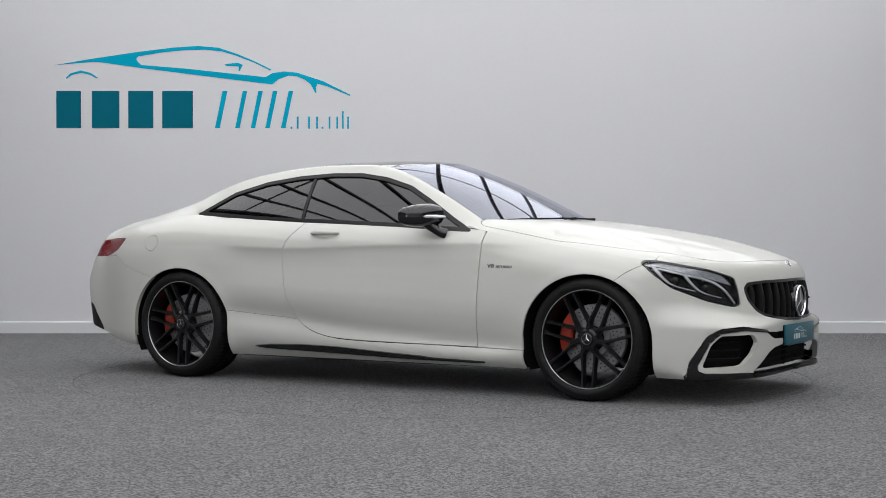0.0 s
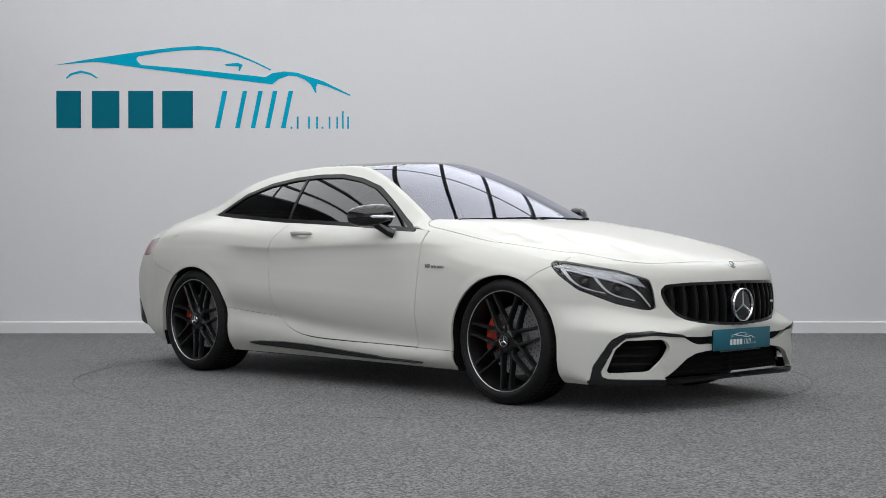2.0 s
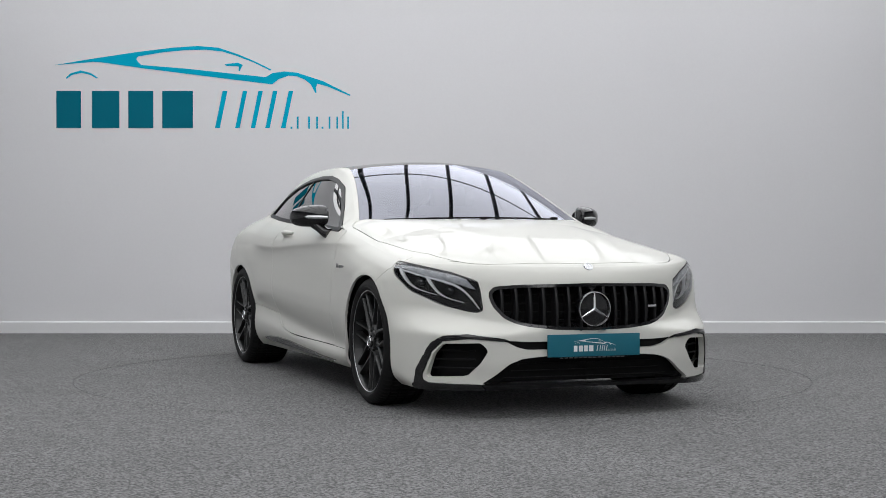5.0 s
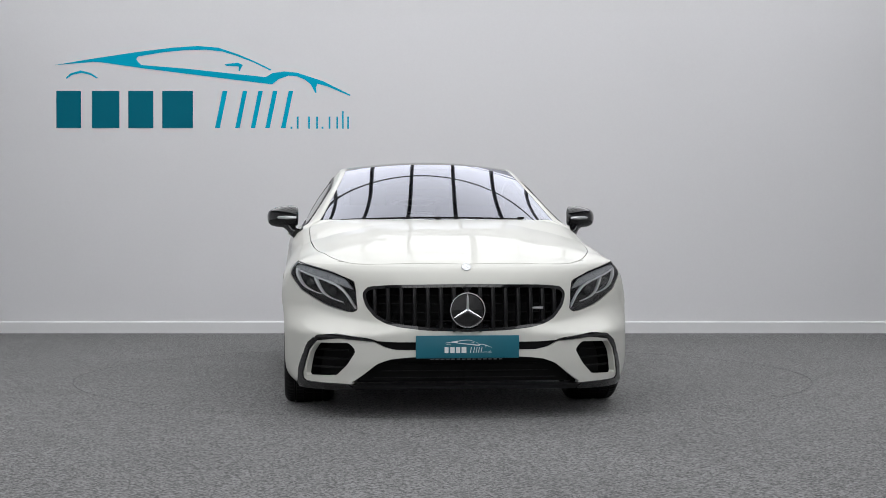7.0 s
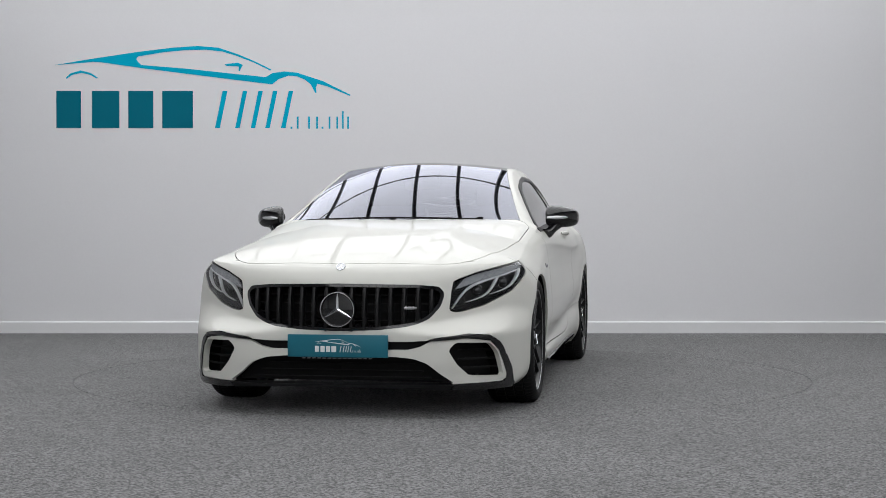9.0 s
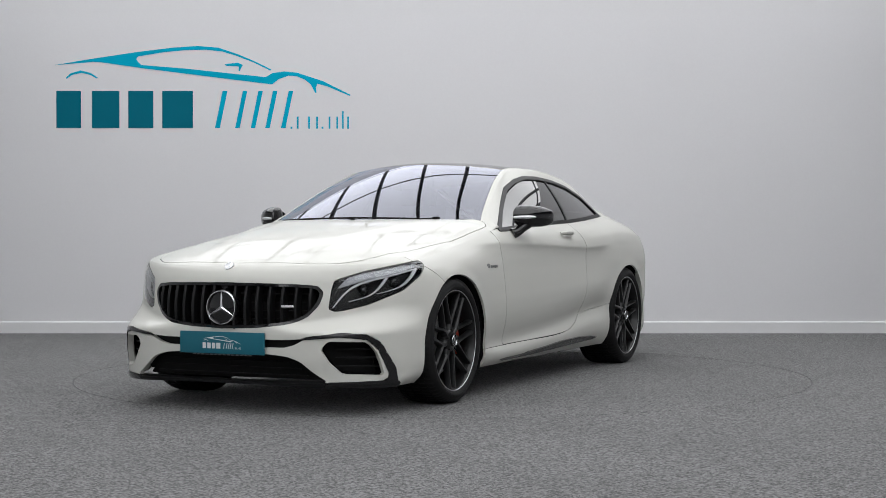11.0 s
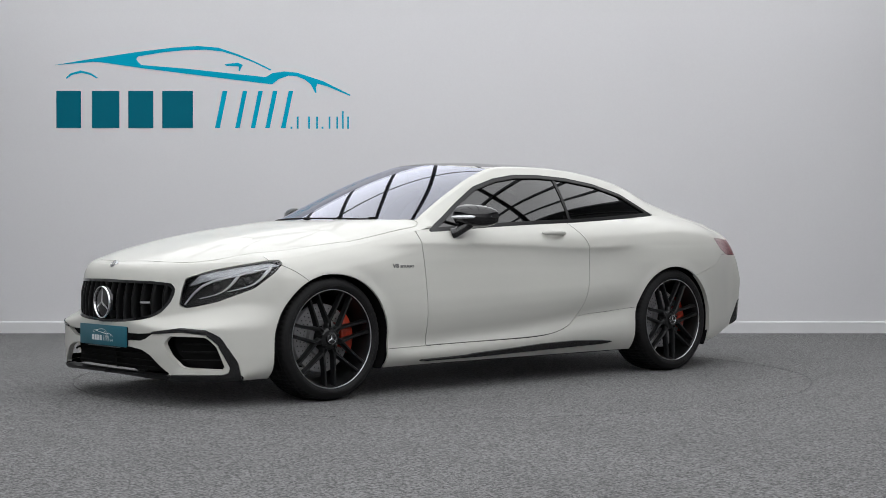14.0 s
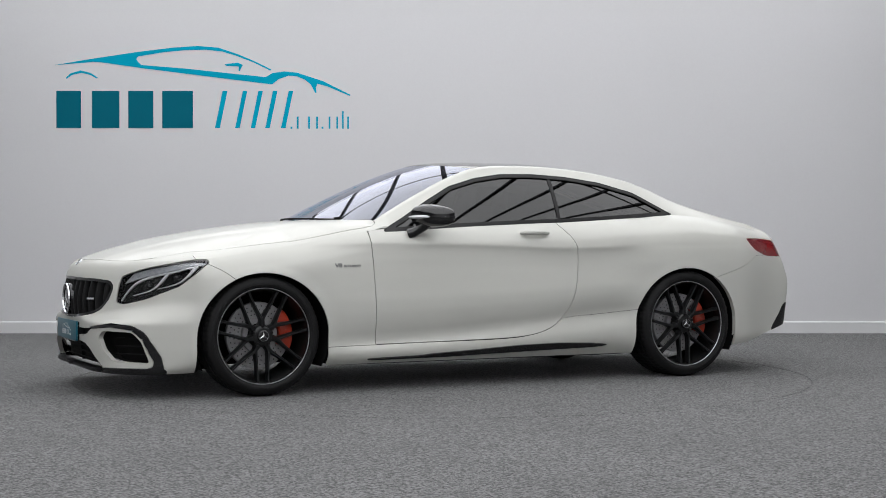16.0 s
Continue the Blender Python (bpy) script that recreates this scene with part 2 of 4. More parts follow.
def build_turntable():
    bm = bmesh.new()
    revolve(bm, [(0.001, -0.0), (DISC_R - 0.010, -0.0), (DISC_R - 0.008, -0.0015), (DISC_R - 0.0075, -0.04), (0.001, -0.04)], 128)
    ob = part("turntable", bm, M_CARPET, smooth=False)
    ob.data.transform(Matrix.Rotation(radians(90), 4, "X"))
    # added dark ring in the open gap, its colour standing in for the shade there
    bm = revolve(bmesh.new(), [(DISC_R - 0.0065, -0.002), (DISC_R - 0.001, -0.002), (DISC_R - 0.0015, -0.04), (DISC_R - 0.0065, -0.04)], 128, closed_profile=True)
    bm.transform(Matrix.Rotation(radians(90), 4, "X"))
    part("gap_strip", bm, M_EDGE, ob, "thin dark strip added in the gap round the turntable", smooth=False)
    tagged(ob, "round turntable covered in grey carpet flush with the floor", "turntable")
    return ob


def build_ceiling():
    """Dark ceiling with a large field of luminous panels between slim steel beams."""
    xs = [-5.2 + 0.8 * i for i in range(14)]
    # unseen glowing bays south of y = -4.9 are added to light the car's flanks
    ys = [-12.6, -10.0, -7.4, -4.9, -2.3, 0.3, 3.05, 5.8, 8.6]
    bm = bmesh.new()
    box(bm, -SIDE_X - 0.1, SIDE_X + 0.1, BACK_Y - 0.1, END_Y + 0.1, ROOF_Z + 0.1, ROOF_Z + 0.3)
    for x in xs:
        box(bm, x - 0.033, x + 0.033, ys[0], ys[-1], ROOF_Z - 0.04, ROOF_Z + 0.10)
    for y in ys:
        box(bm, xs[0], xs[-1], y - 0.03, y + 0.03, ROOF_Z - 0.02, ROOF_Z + 0.10)
    dark = len(bm.faces)
    for x0, x1 in zip(xs, xs[1:]):
        for y0, y1 in zip(ys, ys[1:]):
            box(bm, x0 + 0.033, x1 - 0.033, y0 + 0.03, y1 - 0.03, ROOF_Z + 0.02, ROOF_Z + 0.06)
    bm.faces.ensure_lookup_table()
    for f in bm.faces[dark:]:
        f.material_index = 1
    ob = part("ceiling", bm, M_BEAM, smooth=False)
    ob.data.materials.append(M_ROOFLIGHT)
    tagged(ob, "dark ceiling with luminous panels between steel beams", "ceiling", kind="structure")


build_skirting()
build_floor()
turntable = build_turntable()
build_ceiling()

# ---- the car: one smooth skin, cut into its panels (car space: x forward, y left, z up) ----
car = new("car")
tagged(car, "pearl white two-door coupe with black roof and wheels on turntable", "car")

NOSE_X, LOW_X, TAIL_X = 2.408, 2.392, -2.568
half_width = spline([-2.6, -2.32, -1.9, -1.47, -1.0, -0.5, 0, 0.5, 1.0, 1.47, 1.9, 2.4],
                    [0.750, 0.782, 0.924, 0.945, 0.942, 0.934, 0.93, 0.93, 0.935, 0.946, 0.945, 0.94])
top_z = spline([-2.6, -2.45, -2.2, -1.8, -1.45, -1.2, -0.6, 0, 0.7, 0.85, 1.0, 1.2, 1.5, 1.8, 2.0, 2.2, 2.42],
               [0.945, 0.965, 1.00, 1.055, 1.072, 1.056, 1.022, 1.003, 0.972, 0.950, 0.922, 0.888, 0.848, 0.806, 0.79, 0.78, 0.772])
top_inset = spline([-2.6, -2.3, -1.9, -1.45, -1.0, -0.5, 0, 0.7, 1.0, 1.9, 2.4], [0.12, 0.15, 0.19, 0.205, 0.155, 0.115, 0.105, 0.10, 0.10, 0.085, 0.075])
roll_in = spline([0, 0.012, 0.03, 0.07, 0.12, 0.2, 0.3], [1.0, 0.86, 0.68, 0.39, 0.165, 0.035, 0.0])
wing_tuck = spline([0.14, 0.165, 0.19, 0.24, 0.28, 0.34, 0.42, 0.55, 0.68, 0.74, 0.80, 0.84, 0.88, 1.2],
                   [0.10, 0.070, 0.045, 0.020, 0.012, 0.010, 0.008, 0.004, 0.001, 0.000, 0.003, 0.007, 0.012, 0.013])
door_tuck = spline([0.14, 0.17, 0.20, 0.235, 0.26, 0.28, 0.305, 0.33, 0.36, 0.40, 0.45, 0.50, 0.55, 0.62, 0.70, 0.75, 0.79, 0.82, 0.845, 0.862, 0.870, 1.2],
                   [0.10, 0.060, 0.030, 0.014, 0.012, 0.017, 0.028, 0.034, 0.030, 0.018, 0.007, 0.001, 0.000, 0.005, 0.012, 0.0155, 0.0162, 0.0145, 0.0100, 0.0035, 0.0, 0.001])
crease_shift = spline([-2.2, -1.42, -0.64, 0.0, 0.73, 1.2, 2.0], [0.0, 0.012, -0.015, 0.005, 0.02, 0.01, 0.0])
waist_z = spline([-1.3, -0.84, -0.54, -0.2, 0.3, 0.76, 1.3], [0.465, 0.435, 0.405, 0.365, 0.325, 0.300, 0.290])


def side_tuck(x, z):
    """How far the flank is drawn in: hollow door with a crease above and a waist over the sill, full wings."""
    w = waist_z(x)
    zd = np.where(z < w, 0.14 + (z - 0.14) * 0.19 / (w - 0.14), 0.33 + (z - w) * 0.42 / (0.75 - w))
    zd = np.where(z > 0.75, z, zd) - crease_shift(x) * np.clip((z - 0.6) / 0.2, 0, 1)
    k = np.clip((np.abs(x + 0.02) - 0.82) / 0.46, 0, 1)
    k = k * k * (3 - 2 * k)
    lip = 0.0
    for c in (1.4725, -1.4725):
        r = np.hypot((x - c) / 0.402, np.maximum(z - 0.345, 0) / 0.375) - 1
        lip = lip + 0.007 * np.exp(-(r / 0.09) ** 2)
    return (1 - k) * door_tuck(zd) + k * wing_tuck(z) - lip


nose_tuck = spline([0.14, 0.165, 0.22, 0.30, 0.45, 0.58, 0.68, 0.80], [0.03, 0.012, 0.008, 0.0, 0.0, 0.006, 0.018, 0.030])
nose_roll = spline([0, 0.012, 0.03, 0.08, 0.15], [0.045, 0.032, 0.020, 0.005, 0.0])
tail_tuck = spline([0.14, 0.20, 0.24, 0.30, 0.40, 0.60, 0.72, 0.82, 0.93, 1.0], [0.22, 0.16, 0.11, 0.045, 0.025, 0.0, 0.035, 0.08, 0.12, 0.14])
bottom_z = spline([-2.6, -2.42, -2.2, -1.9, -1.05, 0.5, 1.05, 1.9, 2.1, 2.42], [0.36, 0.315, 0.255, 0.195, 0.168, 0.168, 0.165, 0.150, 0.145, 0.16])
hood_z = spline([0.5, 0.9, 1.06, 1.24, 1.45, 1.63, 1.84, 2.10, 2.25, 2.29, 2.315, 2.335, 2.42], [1.05, 1.034, 1.022, 1.004, 0.978, 0.951, 0.912, 0.850, 0.806, 0.792, 0.782, 0.770, 0.740])
cabin_back = spline([-2.62, -2.45, -2.2, -2.0, -1.6, -1.2, -0.8, -0.45, -0.2, -0.02, 0.11, 0.25, 0.41, 0.57, 0.73, 0.94, 1.2],
                 [0.93, 0.972, 1.03, 1.09, 1.235, 1.355, 1.412, 1.430, 1.430, 1.422, 1.403, 1.356, 1.293, 1.224, 1.142, 1.035, 0.90])


def cabin_z(x):
    """Middle line of roof and windscreen; the screen is one even curve."""
    d = np.asarray(x) - 0.11
    return np.where(d > 0, 1.403 - 0.305 * d - 0.16 * d * d, cabin_back(x))


rail_y = spline([-2.62, -2.3, -1.9, -1.58, -1.21, -0.97, -0.5, -0.1, 0.1, 0.35, 0.6, 0.78, 0.95], [0.55, 0.60, 0.61, 0.60, 0.590, 0.583, 0.572, 0.572, 0.597, 0.655, 0.722, 0.775, 0.80])
rail_z = spline([-2.62, -2.45, -2.3, -2.0, -1.75, -1.58, -1.39, -1.21, -0.97, -0.74, -0.5, -0.25, -0.08, 0.1, 0.35, 0.6, 0.8],
                [0.93, 0.965, 0.995, 1.055, 1.115, 1.165, 1.24, 1.298, 1.345, 1.372, 1.385, 1.383, 1.364, 1.305, 1.195, 1.07, 0.965])


def smin(a, b, k):
    h = np.clip(0.5 + 0.5 * (b - a) / k, 0, 1)
    return b * (1 - h) + a * h - k * h * (1 - h)


def plan_half(x, z, on, os, ot):
    """Half width of the body at x, drawn in by the given amounts at nose, side and tail."""
    n = (np.maximum(NOSE_X - on - x, 0) / 0.67) ** (1 / 2.44)
    low = (np.maximum(LOW_X - on - x, 0) / 0.72) ** (1 / 5.0)
    k = np.clip((z - 0.425) / (0.06 + 0.09 * np.clip((2.32 - x) / 0.3, 0, 1)), 0, 1)
    k = k * k * (3 - 2 * k)
    n = low + (n - low) * k
    t = (np.maximum(x - TAIL_X - ot, 0) / 0.305) ** (1 / 3.6)
    return np.where((x < NOSE_X - on) & (x > TAIL_X + ot), smin(smin(n, half_width(x) - os, 0.035), t, 0.07), -1.0)


def build_skin():
    """Rows from sill to belt, from belt to roof rail, from rail to the middle; columns all round the plan."""
    fx, rx = 1.3, -1.5
    fa = np.linspace(0, math.pi / 2, 60)
    ox = np.concatenate([np.full(60, fx), np.linspace(fx, rx, 170)[1:-1], np.full(60, rx)])
    an = np.concatenate([fa, np.full(168, math.pi / 2), math.pi / 2 + fa])
    ca, sa = np.cos(an), np.sin(an)

    def solve(z, zt):
        lo, hi = np.zeros_like(z), np.full_like(z, 1.6)
        for _ in range(34):
            r = (lo + hi) / 2
            x, y = ox[:, None] + r * ca[:, None], r * sa[:, None]
            d = zt - z
            k = roll_in(d)
            inside = y <= plan_half(x, z, nose_tuck(z) + nose_roll(d), side_tuck(x, z) + k * top_inset(x), tail_tuck(z) + 0.6 * nose_roll(d))
            lo, hi = np.where(inside, r, lo), np.where(inside, hi, r)
        return ox[:, None] + lo * ca[:, None], lo * sa[:, None]

    x0, _ = solve(np.full((len(ox), 1), 0.6), np.full((len(ox), 1), 1.0))
    zt, zb = top_z(x0), bottom_z(x0)
    w = np.concatenate([np.linspace(0, 0.75, 40), np.linspace(0.75, 1, 26)[1:]])[None, :]
    Z = zb + (zt - zb) * w
    X, Y = solve(Z, zt)
    v = [np.broadcast_to(w, Z.shape)]
    xt, yt, zt = X[:, -1:], Y[:, -1:], Z[:, -1:]
    hood = hood_z(xt)
    zc = np.maximum(np.maximum(np.where(xt < 1.15, cabin_z(xt), 0), np.where(xt > 0.3, hood, 0)), zt)
    hr = 0.90
    zh = zc - (zc - zt) * hr ** (3.2 + 3.5 * np.where(xt > 0.5, np.clip((1.25 - xt) / 0.4, 0, 1), 0))
    yr, zr = np.minimum(rail_y(xt), yt * 0.94), np.maximum(rail_z(xt), zt)
    mixh = np.clip((xt - 0.74) / 0.10, 0, 1)
    mixh = np.maximum(mixh, np.clip((-xt - 2.2) / 0.25, 0, 1))
    yr, zr = yr * (1 - mixh) + hr * yt * mixh, zr * (1 - mixh) + zh * mixh
    a = np.linspace(0, 1, 30)[None, 1:]
    bulge = 0.055 * np.clip((zr - zt), 0, 1) * 4 * a * (1 - a) * (1 - mixh) * 0.9
    Ys, Zs = yt + (yr - yt) * a + bulge, zt + (zr - zt) * (a + mixh * 0.35 * a * (1 - a)) + 0.35 * bulge
    b = np.linspace(0, 1, 44)[None, 1:]
    b = b ** 0.8
    e = 2.05 + 1.15 * mixh + 3.5 * np.clip((1.25 - xt) / 0.4, 0, 1) * np.where(xt > 0.5, mixh, 0)
    Yt, Zt = yr * (1 - b), zc - (zc - zr) * (1 - b) ** e
    # where windscreen and bonnet meet, the higher of the two shows
    ry, rz = np.interp(xt, [0.5, 0.6, 0.78, 1.1], [0.695, 0.722, 0.775, 0.86]), np.interp(xt, [0.5, 0.6, 0.8, 1.1], [1.122, 1.07, 0.965, 0.80])
    cab, hz = np.where(xt < 1.15, cabin_z(xt), 0), hood_z(xt)
    blend = np.clip((xt - 0.62) / 0.06, 0, 1) * (xt < 1.3)

    def meet(Yv):
        wind = np.where(xt < 1.15, cab - (cab - rz) * (np.abs(Yv) / ry) ** 2.05, 0)
        eh = 3.2 + 3.5 * np.clip((1.25 - xt) / 0.4, 0, 1)
        bonnet = hz - (hz - zt) * np.clip(np.abs(Yv) / yt, 0, 1) ** eh
        return np.maximum(wind, bonnet)

    Ys = Ys * (1 - blend) + (yt + (hr * yt - yt) * a) * blend
    Yt = Yt * (1 - blend) + hr * yt * (1 - b) * blend
    Zs, Zt = Zs * (1 - blend) + meet(Ys) * blend, Zt * (1 - blend) + meet(Yt) * blend
    dome = np.clip((xt - 0.95) / 0.3, 0, 1) * np.clip((2.34 - xt) / 0.5, 0, 1)
    line = 0.30 + 0.22 * np.clip((2.3 - xt) / 1.4, 0, 1)
    Zt = Zt + dome * 0.010 * (1 / (1 + np.exp((np.abs(Yt) - line) / 0.018)) - 0.5)
    X = np.concatenate([X, np.broadcast_to(xt, Ys.shape), np.broadcast_to(xt, Yt.shape)], 1)
    Y = np.concatenate([Y, Ys, Yt], 1)
    Z = np.concatenate([Z, Zs, Zt], 1)
    v = np.concatenate([v[0], np.broadcast_to(1 + a, Ys.shape), np.broadcast_to(2 + b, Yt.shape)], 1)
    n, k = X.shape
    P = np.stack([X, Y, Z], -1).reshape(-1, 3)
    idx = np.arange(n * k).reshape(n, k)
    q = np.stack([idx[:-1, :-1], idx[:-1, 1:], idx[1:, 1:], idx[1:, :-1]], -1).reshape(-1, 4)
    T = np.vstack([q[:, [0, 1, 2]], q[:, [0, 2, 3]]])
    V = np.vstack([P, P * [1, -1, 1]])
    T = np.vstack([T, T[:, ::-1] + len(P)])
    A = np.concatenate([v.reshape(-1), v.reshape(-1)])
    key = np.round(V / 2e-4).astype(np.int64)
    _, first, inv = np.unique(key, axis=0, return_index=True, return_inverse=True)
    inv = inv.reshape(-1)
    V, A, T = V[first], A[first], inv[T]
    T = T[(T[:, 0] != T[:, 1]) & (T[:, 1] != T[:, 2]) & (T[:, 0] != T[:, 2])]
    N = np.zeros_like(V)
    fn = np.cross(V[T[:, 1]] - V[T[:, 0]], V[T[:, 2]] - V[T[:, 0]])
    for i in range(3):
        np.add.at(N, T[:, i], fn)
    N /= np.maximum(np.linalg.norm(N, axis=1, keepdims=True), 1e-12)
    side = (np.abs(V[:, 0]) < 1.0) & (A < 0.5)
    if (N[side, 1] * V[side, 1]).mean() < 0:
        N, T = -N, T[:, ::-1]
    return V, N, T, A


def clip(M, g):
    """The part of a skin where g is positive, cut along its zero line."""
    V, N, T, A = M
    g = np.where(np.abs(g) < 1e-9, 1e-9, g)
    pos = g[T] > 0
    cnt = pos.sum(1)
    keep = T[cnt == 3]
    out = [keep]
    ea, eb, newtri = [], [], []
    base = len(V)
    for c in (1, 2):
        t = T[cnt == c]
        if not len(t):
            continue
        p = pos[cnt == c]
        lone = np.argmax(p if c == 1 else ~p, 1)
        i = np.arange(len(t))
        a, b, d = t[i, lone], t[i, (lone + 1) % 3], t[i, (lone + 2) % 3]
        n0 = base + sum(len(e) for e in ea)
        ab, ad = n0 + i, n0 + len(t) + i
        ea += [a, a]
        eb += [b, d]
        if c == 1:
            out.append(np.stack([a, ab, ad], 1))
        else:
            out.append(np.stack([ab, b, d], 1))
            out.append(np.stack([ab, d, ad], 1))
    if ea:
        a, b = np.concatenate(ea), np.concatenate(eb)
        lo, hi = np.minimum(a, b), np.maximum(a, b)
        _, first, inv = np.unique(lo * (len(V) + 1) + hi, return_index=True, return_inverse=True)
        lo, hi = lo[first], hi[first]
        s = (g[lo] / (g[lo] - g[hi]))[:, None]
        NV = V[lo] + s * (V[hi] - V[lo])
        NN = N[lo] + s * (N[hi] - N[lo])
        NN /= np.maximum(np.linalg.norm(NN, axis=1, keepdims=True), 1e-12)
        NA = A[lo] + s[:, 0] * (A[hi] - A[lo])
        remap = np.concatenate([np.arange(base), base + inv.reshape(-1)])
        T2 = remap[np.vstack(out)]
        V, N, A = np.vstack([V, NV]), np.vstack([N, NN]), np.concatenate([A, NA])
    else:
        T2 = np.vstack(out)
    T2 = T2[(T2[:, 0] != T2[:, 1]) & (T2[:, 1] != T2[:, 2]) & (T2[:, 0] != T2[:, 2])]
    used, inv = np.unique(T2, return_inverse=True)
    return V[used], N[used], inv.reshape(-1, 3), A[used]


def refine(M):
    """Halve every edge of a skin piece."""
    V, N, T, A = M
    e = np.sort(np.vstack([T[:, [0, 1]], T[:, [1, 2]], T[:, [2, 0]]]), 1)
    u, inv = np.unique(e, axis=0, return_inverse=True)
    inv = inv.reshape(-1) + len(V)
    k = len(T)
    ab, bc, ca = inv[:k], inv[k:2 * k], inv[2 * k:]
    a, b, c = T.T
    NN = N[u[:, 0]] + N[u[:, 1]]
    NN /= np.maximum(np.linalg.norm(NN, axis=1, keepdims=True), 1e-12)
    T2 = np.vstack([np.stack(q, 1) for q in ((a, ab, ca), (ab, b, bc), (ca, bc, c), (ab, bc, ca))])
    return np.vstack([V, (V[u[:, 0]] + V[u[:, 1]]) / 2]), np.vstack([N, NN]), T2, np.concatenate([A, (A[u[:, 0]] + A[u[:, 1]]) / 2])


def inside(u, v, poly):
    """Signed distance to an outline, positive inside."""
    p = np.stack([u, v], 1)
    d = np.full(len(p), 1e9)
    ins = np.zeros(len(p), bool)
    for a, b in zip(poly, np.roll(poly, -1, axis=0)):
        e, w = b - a, p - a
        t = np.clip((w @ e) / max(e @ e, 1e-12), 0, 1)
        d = np.minimum(d, np.linalg.norm(w - t[:, None] * e, axis=1))
        c = (a[1] <= p[:, 1]) != (b[1] <= p[:, 1])
        with np.errstate(all="ignore"):
            ins ^= c & (p[:, 0] < a[0] + (p[:, 1] - a[1]) / (b[1] - a[1]) * e[0])
    return np.where(ins, d, -d)


def split(M, gf, gap=0.0045):
    """Inside and outside of a line, with a shut gap between them."""
    g = gf(M[0], M[3])
    return clip(M, g - gap / 2), clip(M, -g - gap / 2)


def panel(name, M, material, parent=None, depth=0.014, offset=0.0, label=""):
    """A skin piece as a mesh, its edges folded inwards."""
    V, N, T, _ = M
    if len(T) == 0:
        return None
    V = V + N * offset
    e = np.vstack([T[:, [0, 1]], T[:, [1, 2]], T[:, [2, 0]]])
    key = np.sort(e, 1)
    code = key[:, 0] * (len(V) + 1) + key[:, 1]
    _, first, cnt = np.unique(code, return_index=True, return_counts=True)
    edge = e[first[cnt == 1]]
    faces, verts, norms = T, V, N
    if depth > 0 and len(edge):
        bv = np.unique(edge)
        pos = np.full(len(V), -1)
        pos[bv] = np.arange(len(bv))
        en = np.cross(V[edge[:, 1]] - V[edge[:, 0]], N[edge[:, 0]])
        bn = np.zeros((len(bv), 3))
        np.add.at(bn, pos[edge[:, 0]], en)
        np.add.at(bn, pos[edge[:, 1]], en)
        bn /= np.maximum(np.linalg.norm(bn, axis=1, keepdims=True), 1e-12)
        n0, n1 = len(V), len(V) + len(bv)
        verts = np.vstack([V, V[bv], V[bv] - N[bv] * depth])
        norms = np.vstack([N, bn, bn])
        a, b = pos[edge[:, 0]], pos[edge[:, 1]]
        faces = np.vstack([T, np.stack([n0 + b, n0 + a, n1 + a], 1), np.stack([n0 + b, n1 + a, n1 + b], 1)])
    me = bpy.data.meshes.new(name)
    me.from_pydata(verts.tolist(), [], faces.tolist())
    me.polygons.foreach_set("use_smooth", [True] * len(me.polygons))
    me.normals_split_custom_set_from_vertices(norms.tolist())
    return link_mesh(name, me, material, car if parent is None else parent, label)


def fair(M, axis, ua, va):
    """Lay a pane into one even curved surface: axis as a polynomial of the other two."""
    V, N, T, A = M
    s = np.sign(V[:, 1]) if axis == 1 else np.ones(len(V))
    u, v, w = V[:, ua], (V[:, va] - (1.15 if axis == 1 else 0.0)), V[:, axis] * s
    step = 1 if axis == 1 else 2
    terms = [(i, j * step) for i in range(4) for j in range(3) if i + j < 5]
    B = np.stack([u ** i * v ** j for i, j in terms], 1)
    c = np.linalg.lstsq(B, w, rcond=None)[0]
    fit = B @ c
    du = sum(k * i * u ** max(i - 1, 0) * v ** j for (i, j), k in zip(terms, c))
    dv = sum(k * j * u ** i * v ** max(j - 1, 0) for (i, j), k in zip(terms, c))
    V, N = V.copy(), np.zeros_like(N)
    V[:, axis] = fit * s
    N[:, axis], N[:, ua], N[:, va] = s, -du, -dv
    N /= np.linalg.norm(N, axis=1, keepdims=True)
    return V, N, T, A


def pieces(M):
    """The separate pieces of a skin, largest first."""
    V, N, T, A = M
    mark = np.arange(len(V))
    while True:
        low = mark[T].min(1)
        was = mark.copy()
        for i in range(3):
            np.minimum.at(mark, T[:, i], low)
        mark = mark[mark]
        if (mark == was).all():
            break
    out = []
    for k in np.unique(mark[T[:, 0]]):
        t = T[mark[T[:, 0]] == k]
        used, inv = np.unique(t, return_inverse=True)
        out.append((V[used], N[used], inv.reshape(-1, 3), A[used]))
    return sorted(out, key=lambda m: -len(m[2]))


def corner(V):
    """A coordinate that runs round the front corners."""
    return 0.7071 * (np.abs(V[:, 1]) - V[:, 0])


def front_only(V, g, x=1.55):
    return np.minimum(g, V[:, 0] - x)


